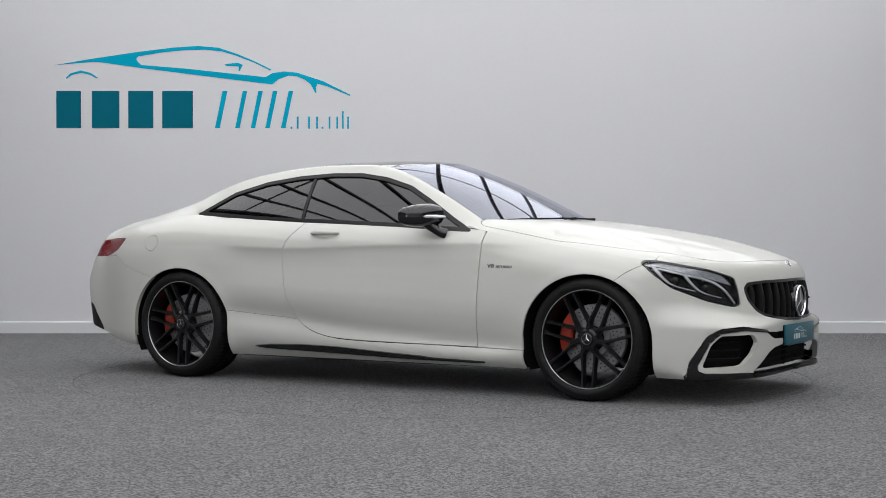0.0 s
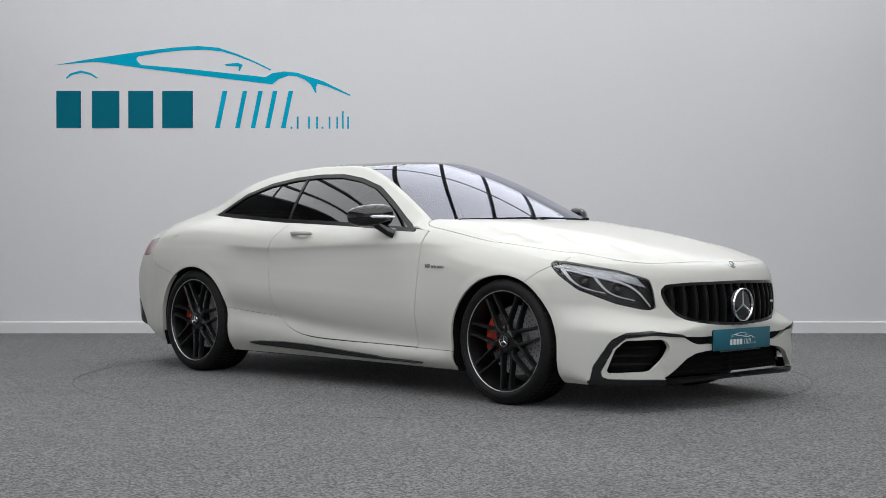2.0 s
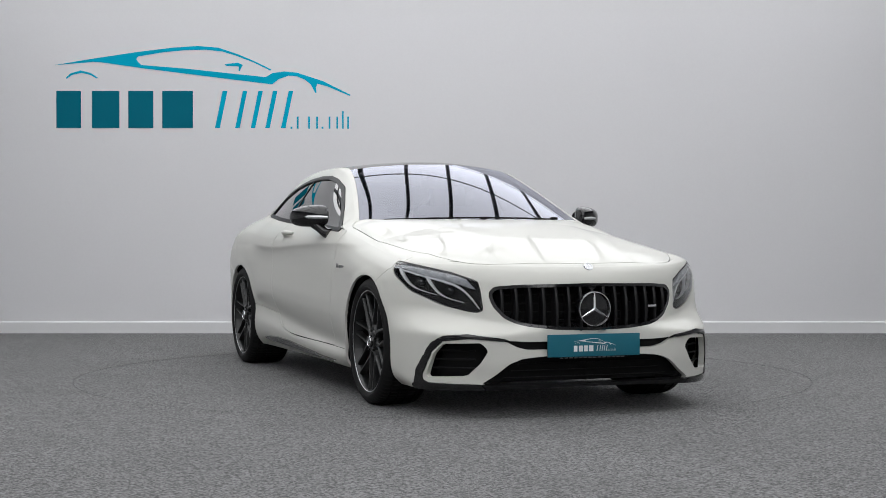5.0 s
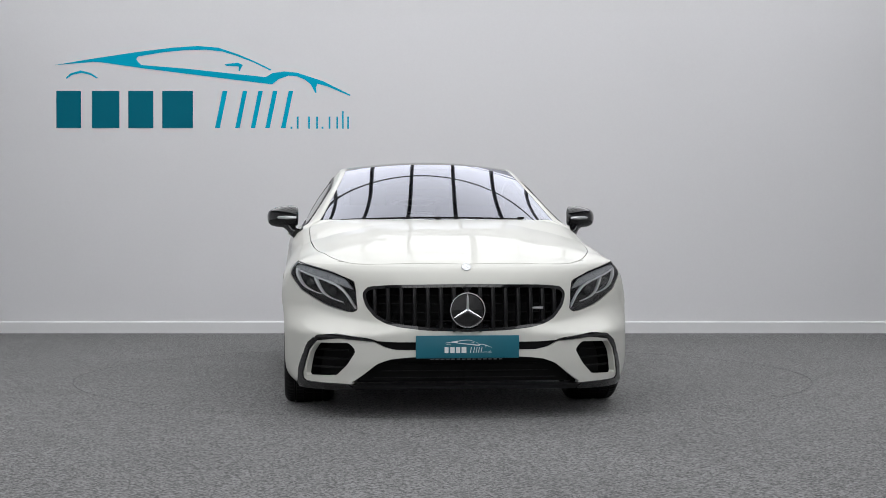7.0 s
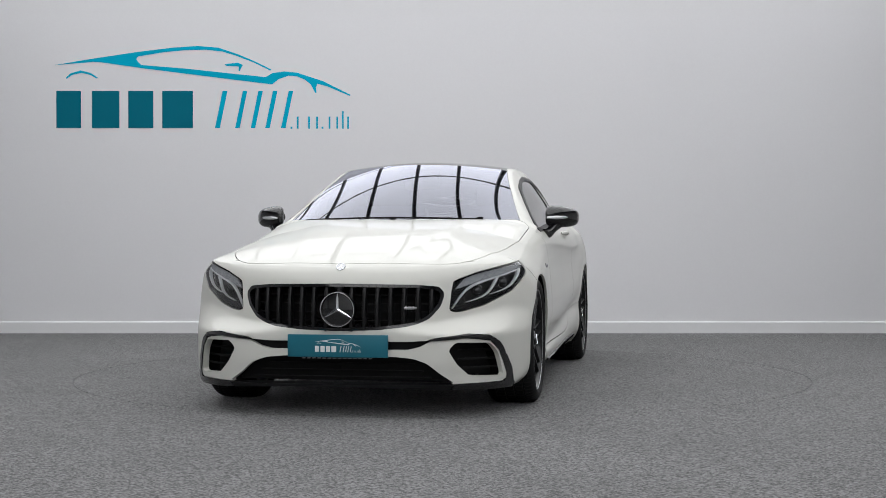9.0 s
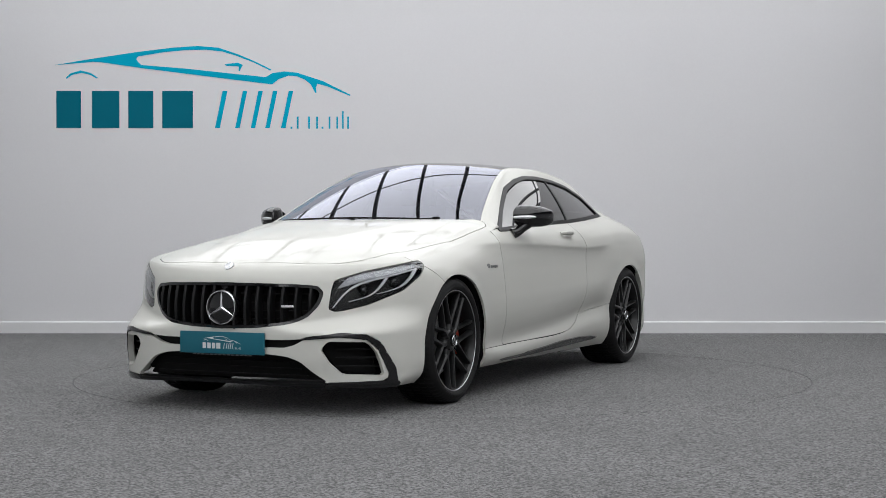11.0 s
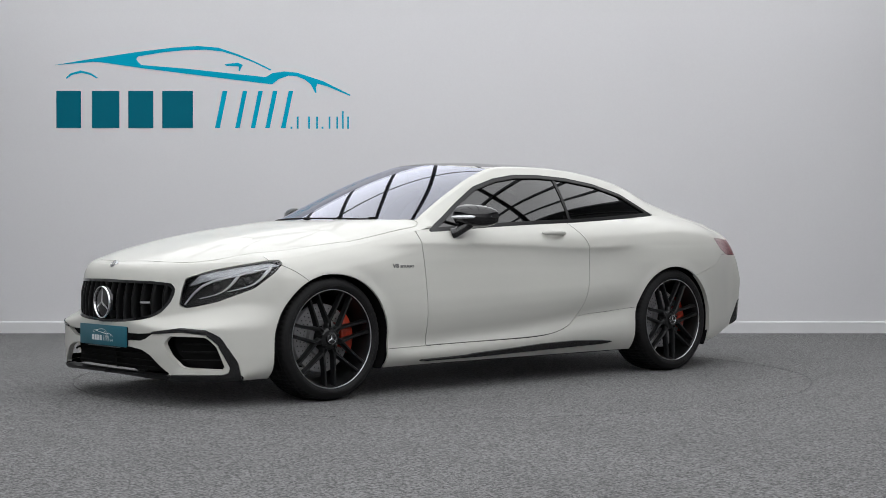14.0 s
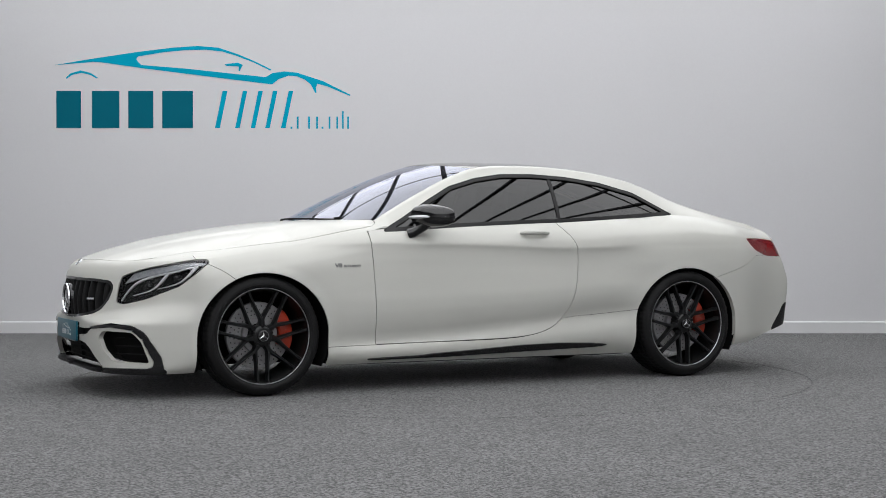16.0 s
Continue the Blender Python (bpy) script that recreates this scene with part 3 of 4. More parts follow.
AXLE = 1.4725
DOOR = np.vstack([smooth_line([(-0.50, 1.06), (-0.55, 0.985), (-0.625, 0.90), (-0.645, 0.80), (-0.635, 0.68), (-0.61, 0.56), (-0.57, 0.455), (-0.49, 0.365), (-0.36, 0.318),
                               (-0.22, 0.298), (0.0, 0.290), (0.76, 0.281)], 2, False), [(0.762, 0.30), (0.772, 0.60), (0.785, 0.90), (0.79, 1.06), (0.6, 1.2), (-0.3, 1.2)]])
GLASS = smooth_line([(-1.50, 1.078), (-1.44, 1.105), (-1.22, 1.218), (-0.96, 1.284), (-0.70, 1.318), (-0.45, 1.332), (-0.23, 1.328), (-0.04, 1.299), (0.155, 1.243),
                     (0.345, 1.145), (0.535, 1.04), (0.655, 0.982), (0.685, 0.962), (0.60, 0.962), (0.15, 0.990), (-0.24, 1.009), (-0.60, 1.021), (-0.98, 1.042), (-1.25, 1.060), (-1.42, 1.070)], 2)
LAMP = smooth_line([(-0.640, 0.780), (-0.662, 0.800), (-0.715, 0.797), (-0.86, 0.772), (-1.01, 0.745), (-1.160, 0.700), (-1.178, 0.65), (-1.196, 0.552), (-1.165, 0.540), (-1.12, 0.544), (-0.985, 0.573), (-0.78, 0.648), (-0.675, 0.730)], 2)
GRILLE_HALF = [(0.527, 0.617), (0.511, 0.569), (0.463, 0.511), (0.41, 0.484), (0.345, 0.468), (0.2, 0.452)]
GRILLE = smooth_line([(0.526, 0.645), (0.50, 0.674), (0.38, 0.684), (0, 0.690), (-0.38, 0.684), (-0.50, 0.674), (-0.526, 0.645)] + [(-y, z) for y, z in GRILLE_HALF] + [(0, 0.445)] + GRILLE_HALF[::-1], 3)
TRIM = smooth_line([(-0.832, 0.135), (-0.853, 0.245), (-0.945, 0.384), (-1.02, 0.423), (-1.16, 0.434), (-1.33, 0.411), (-1.385, 0.388), (-1.335, 0.397), (-1.17, 0.412), (-1.025, 0.397), (-0.962, 0.345), (-0.893, 0.215), (-0.908, 0.180), (-1.235, 0.177), (-1.25, 0.135)], 3)
INTAKE = smooth_line([(-0.918, 0.208), (-0.965, 0.33), (-1.02, 0.384), (-1.232, 0.390), (-1.262, 0.348), (-1.22, 0.278), (-1.15, 0.218)], 2)
LOWER = smooth_line([(-0.61, 0.172), (-0.53, 0.225), (-0.46, 0.283), (-0.39, 0.308), (-0.28, 0.318), (0.28, 0.318), (0.39, 0.308), (0.46, 0.283), (0.53, 0.225), (0.61, 0.172)], 2)
SLOT = smooth_line([(-0.49, 0.402), (-0.42, 0.366), (-0.36, 0.352), (0.36, 0.352), (0.42, 0.366), (0.49, 0.402), (0.36, 0.394), (-0.36, 0.394)], 2)
HOOD = smooth_line([(0.955, 0.0), (0.94, 0.20), (0.89, 0.42), (0.80, 0.60), (0.69, 0.715), (0.71, 0.775), (0.80, 0.795), (1.0, 0.79), (1.3, 0.785), (1.65, 0.765), (1.95, 0.70), (2.13, 0.60), (2.22, 0.46), (2.285, 0.22), (2.30, 0.0)], 4, False)
HOOD = np.vstack([HOOD, HOOD[::-1] * [1, -1]])
TAILLAMP = smooth_line([(-2.015, 0.915), (-2.09, 0.838), (-2.22, 0.795), (-2.60, 0.78), (-2.60, 0.87), (-2.30, 0.905), (-2.16, 0.915)], 1)


DIFFUSER = np.array([(-2.70, 0.475), (-2.40, 0.465), (-2.365, 0.40), (-2.29, 0.30), (-2.27, 0.10), (-2.70, 0.10)])
BLADE = smooth_line([(-0.94, 0.226), (-0.75, 0.246), (-0.5, 0.254), (-0.22, 0.249), (0.14, 0.228), (0.55, 0.208), (0.82, 0.199), (0.82, 0.194), (0.3, 0.197), (-0.22, 0.210), (-0.6, 0.219)], 1)


def arch(V, x):
    """Positive outside a wheel arch."""
    dx, dz = (V[:, 0] - x) / 0.402, np.maximum(V[:, 2] - 0.345, 0) / 0.375
    return np.where(np.abs(V[:, 1]) > 0.45, (np.hypot(dx, dz) - 1) * 0.385, 0.2)


def line_of(pts, axis_u=0, axis_v=2):
    """Signed height over an open line in side view."""
    f = spline([p[0] for p in pts], [p[1] for p in pts])
    return lambda V: V[:, axis_v] - f(V[:, axis_u])


def build_body():
    skin = build_skin()
    skin = clip(skin, np.minimum(arch(skin[0], AXLE), arch(skin[0], -AXLE)))
    # upper body: hood, windscreen, roof glass, side glass
    hood, rest = split(skin, lambda V, A: np.where(A > 0.9, inside(V[:, 0], V[:, 1], HOOD), -0.3), 0.0045)
    panel("bonnet", hood, M_PAINT, label="pearl white bonnet with soft power creases")

    def screen(V, A):
        edge = np.where(V[:, 0] < 0.80, np.minimum(rail_y(V[:, 0]), 0.8), 0.8) - 0.026 - np.abs(V[:, 1])
        head = 0.10 - 0.18 * (np.abs(V[:, 1]) / 0.55) ** 2 - V[:, 0]
        head = -head
        cowl = 0.975 - 0.29 * (np.abs(V[:, 1]) / 0.74) ** 2.2 - V[:, 0]
        return np.where(A > 1.8, np.minimum(np.minimum(edge, head), cowl), -0.2)

    ws, rest = split(rest, screen, 0.002)
    ws = fair(ws, 2, 0, 1)
    pane = panel("windscreen", ws, M_SCREEN, depth=0.006, offset=-0.002, label="raked laminated glass windscreen")
    pane.visible_shadow = False
    frit = clip(ws, 0.022 - screen(ws[0], ws[3]))
    panel("windscreen_border", frit, M_GLOSS, depth=0.0, offset=-0.006, label="black border of the windscreen")

    def roof(V, A):
        w = 0.535 - 0.02 * np.clip(-V[:, 0] - 0.5, 0, 1) - np.abs(V[:, 1])
        return np.where(A > 1.8, np.minimum(np.minimum(w, 0.093 - 0.18 * (np.abs(V[:, 1]) / 0.55) ** 2 - V[:, 0]), V[:, 0] + 1.15), -0.2)

    rg, rest = split(rest, roof, 0.004)
    panel("roof_glass", rg, M_ROOFGLASS, label="black panoramic glass roof")
    panel("roof_lining", rg, M_LEATHER, depth=0.0, offset=-0.03, label="dark headlining")

    def rear_window(V, A):
        w = 0.52 - np.abs(V[:, 1])
        return np.where(A > 1.8, np.minimum(np.minimum(w, -1.22 - V[:, 0]), V[:, 0] + 1.95), -0.2)

    rw, rest = split(rest, rear_window, 0.004)
    panel("rear_window", rw, M_SIDEGLASS, depth=0.006, label="dark tinted rear window")

    def glass_line(V, A):
        return np.where((A > 0.8) & (A < 2.06), inside(V[:, 0], V[:, 2], GLASS), -0.2)

    opening, rest = split(rest, lambda V, A: glass_line(V, A) + 0.002, 0.0)
    opening = fair(opening, 1, 0, 2)
    trim = clip(opening, 0.021 - glass_line(opening[0], opening[3]))
    side = clip(opening, glass_line(opening[0], opening[3]) - 0.019)
    for s in (1, -1):
        panel("window_trim", clip(trim, s * trim[0][:, 1]), M_SATIN, depth=0.012, offset=0.003, label="satin black window surround")
        half = clip(side, s * side[0][:, 1])
        slant = half[0][:, 0] + 0.565 + 0.05 * (half[0][:, 2] - 1.0)
        panel("door_window", clip(half, slant - 0.010), M_SIDEGLASS, depth=0.004, offset=-0.006, label="tinted door window")
        panel("quarter_window", clip(half, -slant - 0.010), M_SIDEGLASS, depth=0.004, offset=-0.006, label="tinted rear quarter window")
        panel("window_pillar", clip(half, 0.0115 - np.abs(slant)), M_SATIN, depth=0.01, offset=-0.001, label="black pillar between the side windows")

    # front end openings
    def cut_front(M, poly, mode, gap=0.0):
        def g(V, A):
            u = corner(V) if mode == "corner" else V[:, 1]
            return np.where((V[:, 0] > 1.6) & (A < 1.3), inside(u, V[:, 2], poly), -0.2)
        return split(M, g, gap), g

    (lamp, rest), lamp_g = cut_front(rest, LAMP, "corner", 0.005)
    (mesh, rest), _ = cut_front(rest, GRILLE, "front")
    (intake, rest), _ = cut_front(rest, INTAKE, "corner")
    (strip, rest), _ = cut_front(rest, TRIM, "corner", 0.003)
    (lower, rest), _ = cut_front(rest, LOWER, "front")
    (slot, rest), _ = cut_front(rest, SLOT, "front")
    splitter, rest = split(rest, lambda V, A: np.where(A < 0.9, np.minimum(0.175 - V[:, 2], V[:, 0] - 2.03), -0.2), 0.0)
    panel("front_splitter", splitter, M_SATIN, depth=0.05, offset=0.006, label="satin black front splitter lip")
    panel("grille_backing", mesh, M_PLASTIC, depth=0.0, offset=-0.10, label="black mesh behind the grille bars")
    panel("grille_surround", clip(mesh, 0.016 - inside(mesh[0][:, 1], mesh[0][:, 2], GRILLE)), M_GLOSS, depth=0.05, offset=-0.001, label="gloss black grille frame")
    panel("lower_grille", lower, M_PLASTIC, depth=0.0, offset=-0.08, label="black lower air intake mesh")
    panel("bumper_slot", slot, M_PLASTIC, depth=0.0, offset=-0.03)
    for s in (1, -1):
        panel("air_intake", clip(intake, s * intake[0][:, 1]), M_PLASTIC, depth=0.0, offset=-0.09, label="black corner air intake")
        panel("intake_trim", clip(strip, s * strip[0][:, 1]), M_GLOSS, depth=0.02, offset=0.006, label="gloss black trim blade round the air intake")
        lm = refine(refine(clip(lamp, s * lamp[0][:, 1])))
        build_headlight(lm, lamp_g, s)

    # side panels, over an added black sheet that stands in for shade in the gaps
    for piece in pieces(clip(rest, 1.15 - rest[3])):
        panel("gap_backing", piece, M_PLASTIC, depth=0.0, offset=-0.0135, label="black sheet behind the panels, added to darken the shut gaps")
    # the same black sheet under the bonnet, darkening its shut line
    panel("bonnet_backing", hood, M_PLASTIC, depth=0.0, offset=-0.0135)
    bumper_line = line_of([(1.55, 0.58), (1.64, 0.675), (1.72, 0.735), (1.82, 0.78), (1.9, 0.80), (2.5, 0.80)])

    def ahead(V, A):
        return np.where(V[:, 0] > 1.5, np.minimum(-bumper_line(V), V[:, 0] - 1.5), -0.2)

    bumper, rest = split(rest, lambda V, A: np.where((V[:, 0] > 1.8) & (A <= 1.6), np.maximum(ahead(V, A), 1.2 * (V[:, 0] - 1.86)), ahead(V, A)))
    shells = pieces(bumper)
    panel("front_bumper", shells[0], M_PAINT, depth=0.03, label="pearl white front bumper with large air openings")
    for piece in shells[1:]:
        panel("intake_surround", piece, M_PAINT, depth=0.03, label="pearl white surround of an air intake")
    door, rest = split(rest, lambda V, A: np.minimum(inside(V[:, 0], V[:, 2], DOOR), (1.01 - A) * 0.4))
    sill_line = line_of([(-1.2, 0.462), (-0.84, 0.432), (-0.54, 0.408), (-0.45, 0.36), (-0.3, 0.31), (-0.2, 0.296), (0.0, 0.288), (0.5, 0.283), (0.76, 0.279), (1.2, 0.274)])
    sill, rest = split(rest, lambda V, A: np.where(np.abs(V[:, 0]) < 1.2, -sill_line(V), -0.2), 0.003)
    tail, rest = split(rest, lambda V, A: np.where((V[:, 0] < -1.6) & (A < 1.4), inside(V[:, 0], V[:, 2], TAILLAMP), -0.2), 0.003)
    rear_line = line_of([(-2.7, 0.80), (-2.12, 0.80), (-1.98, 0.74), (-1.85, 0.695), (-1.72, 0.66), (-1.6, 0.62)])
    rear, rest = split(rest, lambda V, A: np.where((V[:, 0] < -1.55) & (A < 1.1), -rear_line(V), -0.2), 0.003)
    diffuser, rear = split(rear, lambda V, A: inside(V[:, 0], V[:, 2], DIFFUSER), 0.0)
    panel("rear_diffuser", diffuser, M_GLOSS, depth=0.03, offset=0.004, label="gloss black rear diffuser corner")
    panel("rear_bumper", rear, M_PAINT, depth=0.03, label="pearl white rear bumper")
    front, back = split(rest, lambda V, A: V[:, 0] - 0.74 + 0.045 * np.clip((A - 1) / 0.15, 0, 1), 0.0)
    flap = lambda V, A: np.where(V[:, 1] < 0, 0.054 - np.hypot(V[:, 0] + 1.735, V[:, 2] - 0.885), -0.2)
    lid, back = split(back, flap, 0.003)
    panel("fuel_flap", lid, M_PAINT, label="round pearl white fuel flap")
    upper = clip(back, back[3] - 0.95)
    panel("cabin_lining", upper, M_LEATHER, depth=0.0, offset=-0.03, label="dark cabin lining")
    panel("rear_body", back, M_PAINT, label="pearl white roof frame and rear wings")
    for s in (1, -1):
        panel("front_wing", clip(front, s * front[0][:, 1]), M_PAINT)
        half = clip(sill, s * sill[0][:, 1])
        panel("side_skirt", half, M_PAINT)
        panel("skirt_blade", clip(half, inside(half[0][:, 0], half[0][:, 2], BLADE)), M_GLOSS, depth=0.02, offset=0.012, label="gloss black blade on the side skirt")
        panel("tail_lamp", clip(tail, s * tail[0][:, 1]), M_TAIL, offset=-0.001, label="dark red wraparound tail lamp")
        half = clip(door, s * door[0][:, 1])
        hollow = 1 - np.hypot((half[0][:, 0] + 0.338) / 0.088, (half[0][:, 2] - 0.938) / 0.034)
        d = panel("door", clip(half, -hollow), M_PAINT, depth=0.010, label="closed pearl white door with a hollow flank")
        build_handle(d, half, s)
    return skin


def skin_y(skin, x, z):
    """Half width of the finished skin at a place on its side."""
    V, A = skin[0], skin[3]
    m = (A < 1.05) & (V[:, 1] > 0.4) & (np.abs(V[:, 0] - x) < 0.06) & (np.abs(V[:, 2] - z) < 0.06)
    W = V[m]
    w = 1 / ((W[:, 0] - x) ** 2 + (W[:, 2] - z) ** 2 + 1e-6)
    near = np.argsort(-w)[:4]
    return float((W[near, 1] * w[near]).sum() / w[near].sum())


def build_handle(door, half, s):
    """A bar over an oval hollow pressed into the door skin."""
    g = lambda V: 1 - np.hypot((V[:, 0] + 0.338) / 0.088, (V[:, 2] - 0.938) / 0.034)
    cup = refine(refine(clip(half, g(half[0]))))
    d = np.clip(g(cup[0]), 0, 1)
    panel("handle_recess", (cup[0] - cup[1] * (0.011 * (d * (2 - d)))[:, None], cup[1], cup[2], cup[3]), M_PAINT, door, depth=0.0, label="oval hollow behind the handle")
    bm = bmesh.new()
    y = float(np.abs(cup[0][:, 1]).mean())
    pts = [(-0.442 + 0.208 * i / 12, s * (y - 0.002 + 0.024 * math.sin(math.pi * i / 12) ** 0.6), 0.951 + 0.003 * math.sin(math.pi * i / 12)) for i in range(13)]
    tube(bm, pts, [0.007 + 0.011 * math.sin(math.pi * i / 12) ** 0.5 for i in range(13)], 12)
    part("handle", bm, M_PAINT, door, "pearl white pull handle")


def build_headlight(lm, lamp_g, s):
    base = panel("headlight", lm, M_LAMPGLASS, depth=0.0, label="clear-covered headlight with two lens units")
    base.visible_shadow = False
    g = lamp_g(lm[0], lm[3])
    panel("lamp_housing", lm, M_SATIN, base, depth=0.0, offset=-0.055, label="dark lamp housing")
    panel("lamp_bezel", clip(lm, 0.0055 - g), M_GLOSS, base, depth=0.045, offset=-0.003)
    u, z = corner(lm[0]), lm[0][:, 2]
    top_u, top_h = [0.64, 0.715, 0.86, 1.01, 1.16, 1.19], [0.780, 0.797, 0.772, 0.745, 0.700, 0.650]
    low_u, low_h = [0.64, 0.675, 0.78, 0.985, 1.12, 1.165, 1.196], [0.775, 0.730, 0.648, 0.573, 0.544, 0.540, 0.545]

    def at(q, f):
        hi, lo = np.interp(-q, top_u, top_h), np.interp(-q, low_u, low_h)
        return hi - (hi - lo) * f

    fall = (np.interp(-u, top_u, top_h) - z) / np.maximum(np.interp(-u, top_u, top_h) - np.interp(-u, low_u, low_h), 0.02)

    def band(line):
        """Positive within a tapering line of (along, share of the height, half width)."""
        best = np.full(len(u), -1e9)
        p = np.stack([u, z], 1)
        fine = smooth_line([(q, at(q, f)) for q, f, _ in line], 3, False)
        wide = np.interp(np.linspace(0, 1, len(fine)), np.linspace(0, 1, len(line)), [w for _, _, w in line])
        for a, b, w in zip(fine[:-1], fine[1:], wide):
            t = np.clip(((p - a) @ (b - a)) / ((b - a) @ (b - a)), 0, 1)
            best = np.maximum(best, w - np.linalg.norm(p - a - t[:, None] * (b - a), axis=1))
        return np.minimum(best, g - 0.004)

    # ribbed clear brow in six fields, over the light guides
    brow = np.minimum(np.minimum((0.275 - fall) * 0.16, (fall - 0.03) * 0.16), g - 0.005)
    slant = -u - 0.25 * (fall - 0.15)
    cuts = [0.63, 0.73, 0.80, 0.88, 0.96, 1.04, 1.12]
    for a, b in zip(cuts, cuts[1:]):
        m = clip(lm, np.minimum(brow, np.minimum(slant - a - 0.001, b - 0.001 - slant)))
        panel("brow_field", m, M_BROW, base, depth=0.01, offset=-0.014, label="ribbed clear field under the lamp cover")
    for line in ([(-0.70, 0.35, 0.004), (-0.84, 0.32, 0.0045), (-0.95, 0.30, 0.0055), (-1.04, 0.32, 0.0055), (-1.107, 0.46, 0.004), (-1.172, 0.88, 0.002)],
                 [(-0.695, 0.33, 0.009), (-0.708, 0.50, 0.010), (-0.735, 0.76, 0.007), (-0.785, 0.85, 0.003), (-0.86, 0.83, 0.002), (-0.93, 0.78, 0.0018)],
                 [(-0.872, 0.36, 0.007), (-0.893, 0.50, 0.007), (-0.932, 0.69, 0.0045), (-0.985, 0.77, 0.002), (-1.085, 0.77, 0.0018)]):
        panel("light_guide", clip(lm, band(line)), M_DRL, base, depth=0.014, offset=-0.016, label="frosted white light guide")
    for q, f, r in ((-0.822, 0.58, 0.028), (-0.995, 0.54, 0.028)):
        i = int(np.argmin((u - q) ** 2 + (z - at(q, f)) ** 2))
        c, nrm = Vector(lm[0][i]), Vector(lm[1][i])
        d = (nrm * 0.5 + Vector((1, 0, 0))).normalized()
        m = Matrix.Translation(c - nrm * 0.046) @ d.to_track_quat("Y", "Z").to_matrix().to_4x4()
        bm = revolve(bmesh.new(), [(0.001, 0.026), (0.4 * r, 0.024), (0.75 * r, 0.017), (r, 0.004), (r, -0.02)], 28)
        bm.transform(m)
        part("lamp_lens", bm, M_GLOSS, base, "round projector lens")
        bm = revolve(bmesh.new(), [(r, 0.0), (r + 0.001, 0.006), (r + 0.0035, 0.006), (r + 0.005, 0.0)], 28)
        bm.transform(m)
        part("lens_ring", bm, M_GLOSS, base, "gloss black ring round a lens")
        for k in range(3):
            bm = box(bmesh.new(), -0.030 + 0.021 * k, -0.013 + 0.021 * k, -0.004, 0.006, r + 0.006, r + 0.017, 0.002)
            bm.transform(m)
            part("reflector_cell", bm, M_REFLECT, base, "small bright reflector cell")


skin = build_body()


# ---- wheels, brakes, underbody ----
def spoke_mesh(phi, side):
    """One bar of a twin spoke, from the hub to the rim, in the wheel's plane."""
    bm = bmesh.new()
    d, l = Vector((math.cos(phi), 0, math.sin(phi))), Vector((-math.sin(phi), 0, math.cos(phi)))
    stations = [(0.040, 0.024, 0.016, -0.030, 0.034), (0.080, 0.0395, 0.0125, -0.030, 0.036), (0.105, 0.0385, 0.0095, -0.029, 0.036), (0.16, 0.0345, 0.008, -0.026, 0.034), (0.22, 0.0325, 0.0075, -0.022, 0.034), (0.270, 0.032, 0.0105, -0.018, 0.036)]
    rings = []
    for r, off, w, y, h in stations:
        c = d * r + l * off * side
        rings.append([bm.verts.new(c + l * a * w + Vector((0, y - b * h, 0))) for a, b in ((-1.35, 1), (-1.15, 0.25), (-0.55, 0), (0.55, 0), (1.15, 0.25), (1.35, 1))])
    for a, b in zip(rings, rings[1:]):
        for k in range(6):
            bm.faces.new((a[k], a[(k + 1) % 6], b[(k + 1) % 6], b[k]))
    bm.faces.new(rings[0])
    bm.faces.new(rings[-1][::-1])
    return bm


def star(bm, m, r, thick, ring):
    """A ring with three tapered arms, in the xz plane, facing +y."""
    rings = revolve(bmesh.new(), [(r - ring, 0.0), (r - 0.7 * ring, thick), (r - 0.3 * ring, thick), (r, 0.0), (r - 0.3 * ring, -thick * 0.6), (r - 0.7 * ring, -thick * 0.6)], 48, closed_profile=True)
    rings.transform(m)
    me = bpy.data.meshes.new("tmp")
    rings.to_mesh(me)
    rings.free()
    bm.from_mesh(me)
    bpy.data.meshes.remove(me)
    for k in range(3):
        a = math.pi / 2 + 2 * math.pi * k / 3
        tip = Vector((math.cos(a), 0, math.sin(a))) * (r - ring * 0.6)
        wid = Vector((-math.sin(a), 0, math.cos(a))) * r * 0.165
        base = Vector((math.cos(a), 0, math.sin(a))) * r * 0.095
        top = bm.verts.new(m @ Vector((0, thick * 0.9, 0)))
        vs = [bm.verts.new(m @ p) for p in (tip + Vector((0, thick * 0.3, 0)), base + wid, base - wid, Vector((0, 0, 0)))]
        bm.faces.new((top, vs[0], vs[1]))
        bm.faces.new((top, vs[2], vs[0]))
        bm.faces.new((top, vs[1], vs[3]))
        bm.faces.new((top, vs[3], vs[2]))
        bm.faces.new((vs[0], vs[2], vs[3], vs[1]))
    return bm


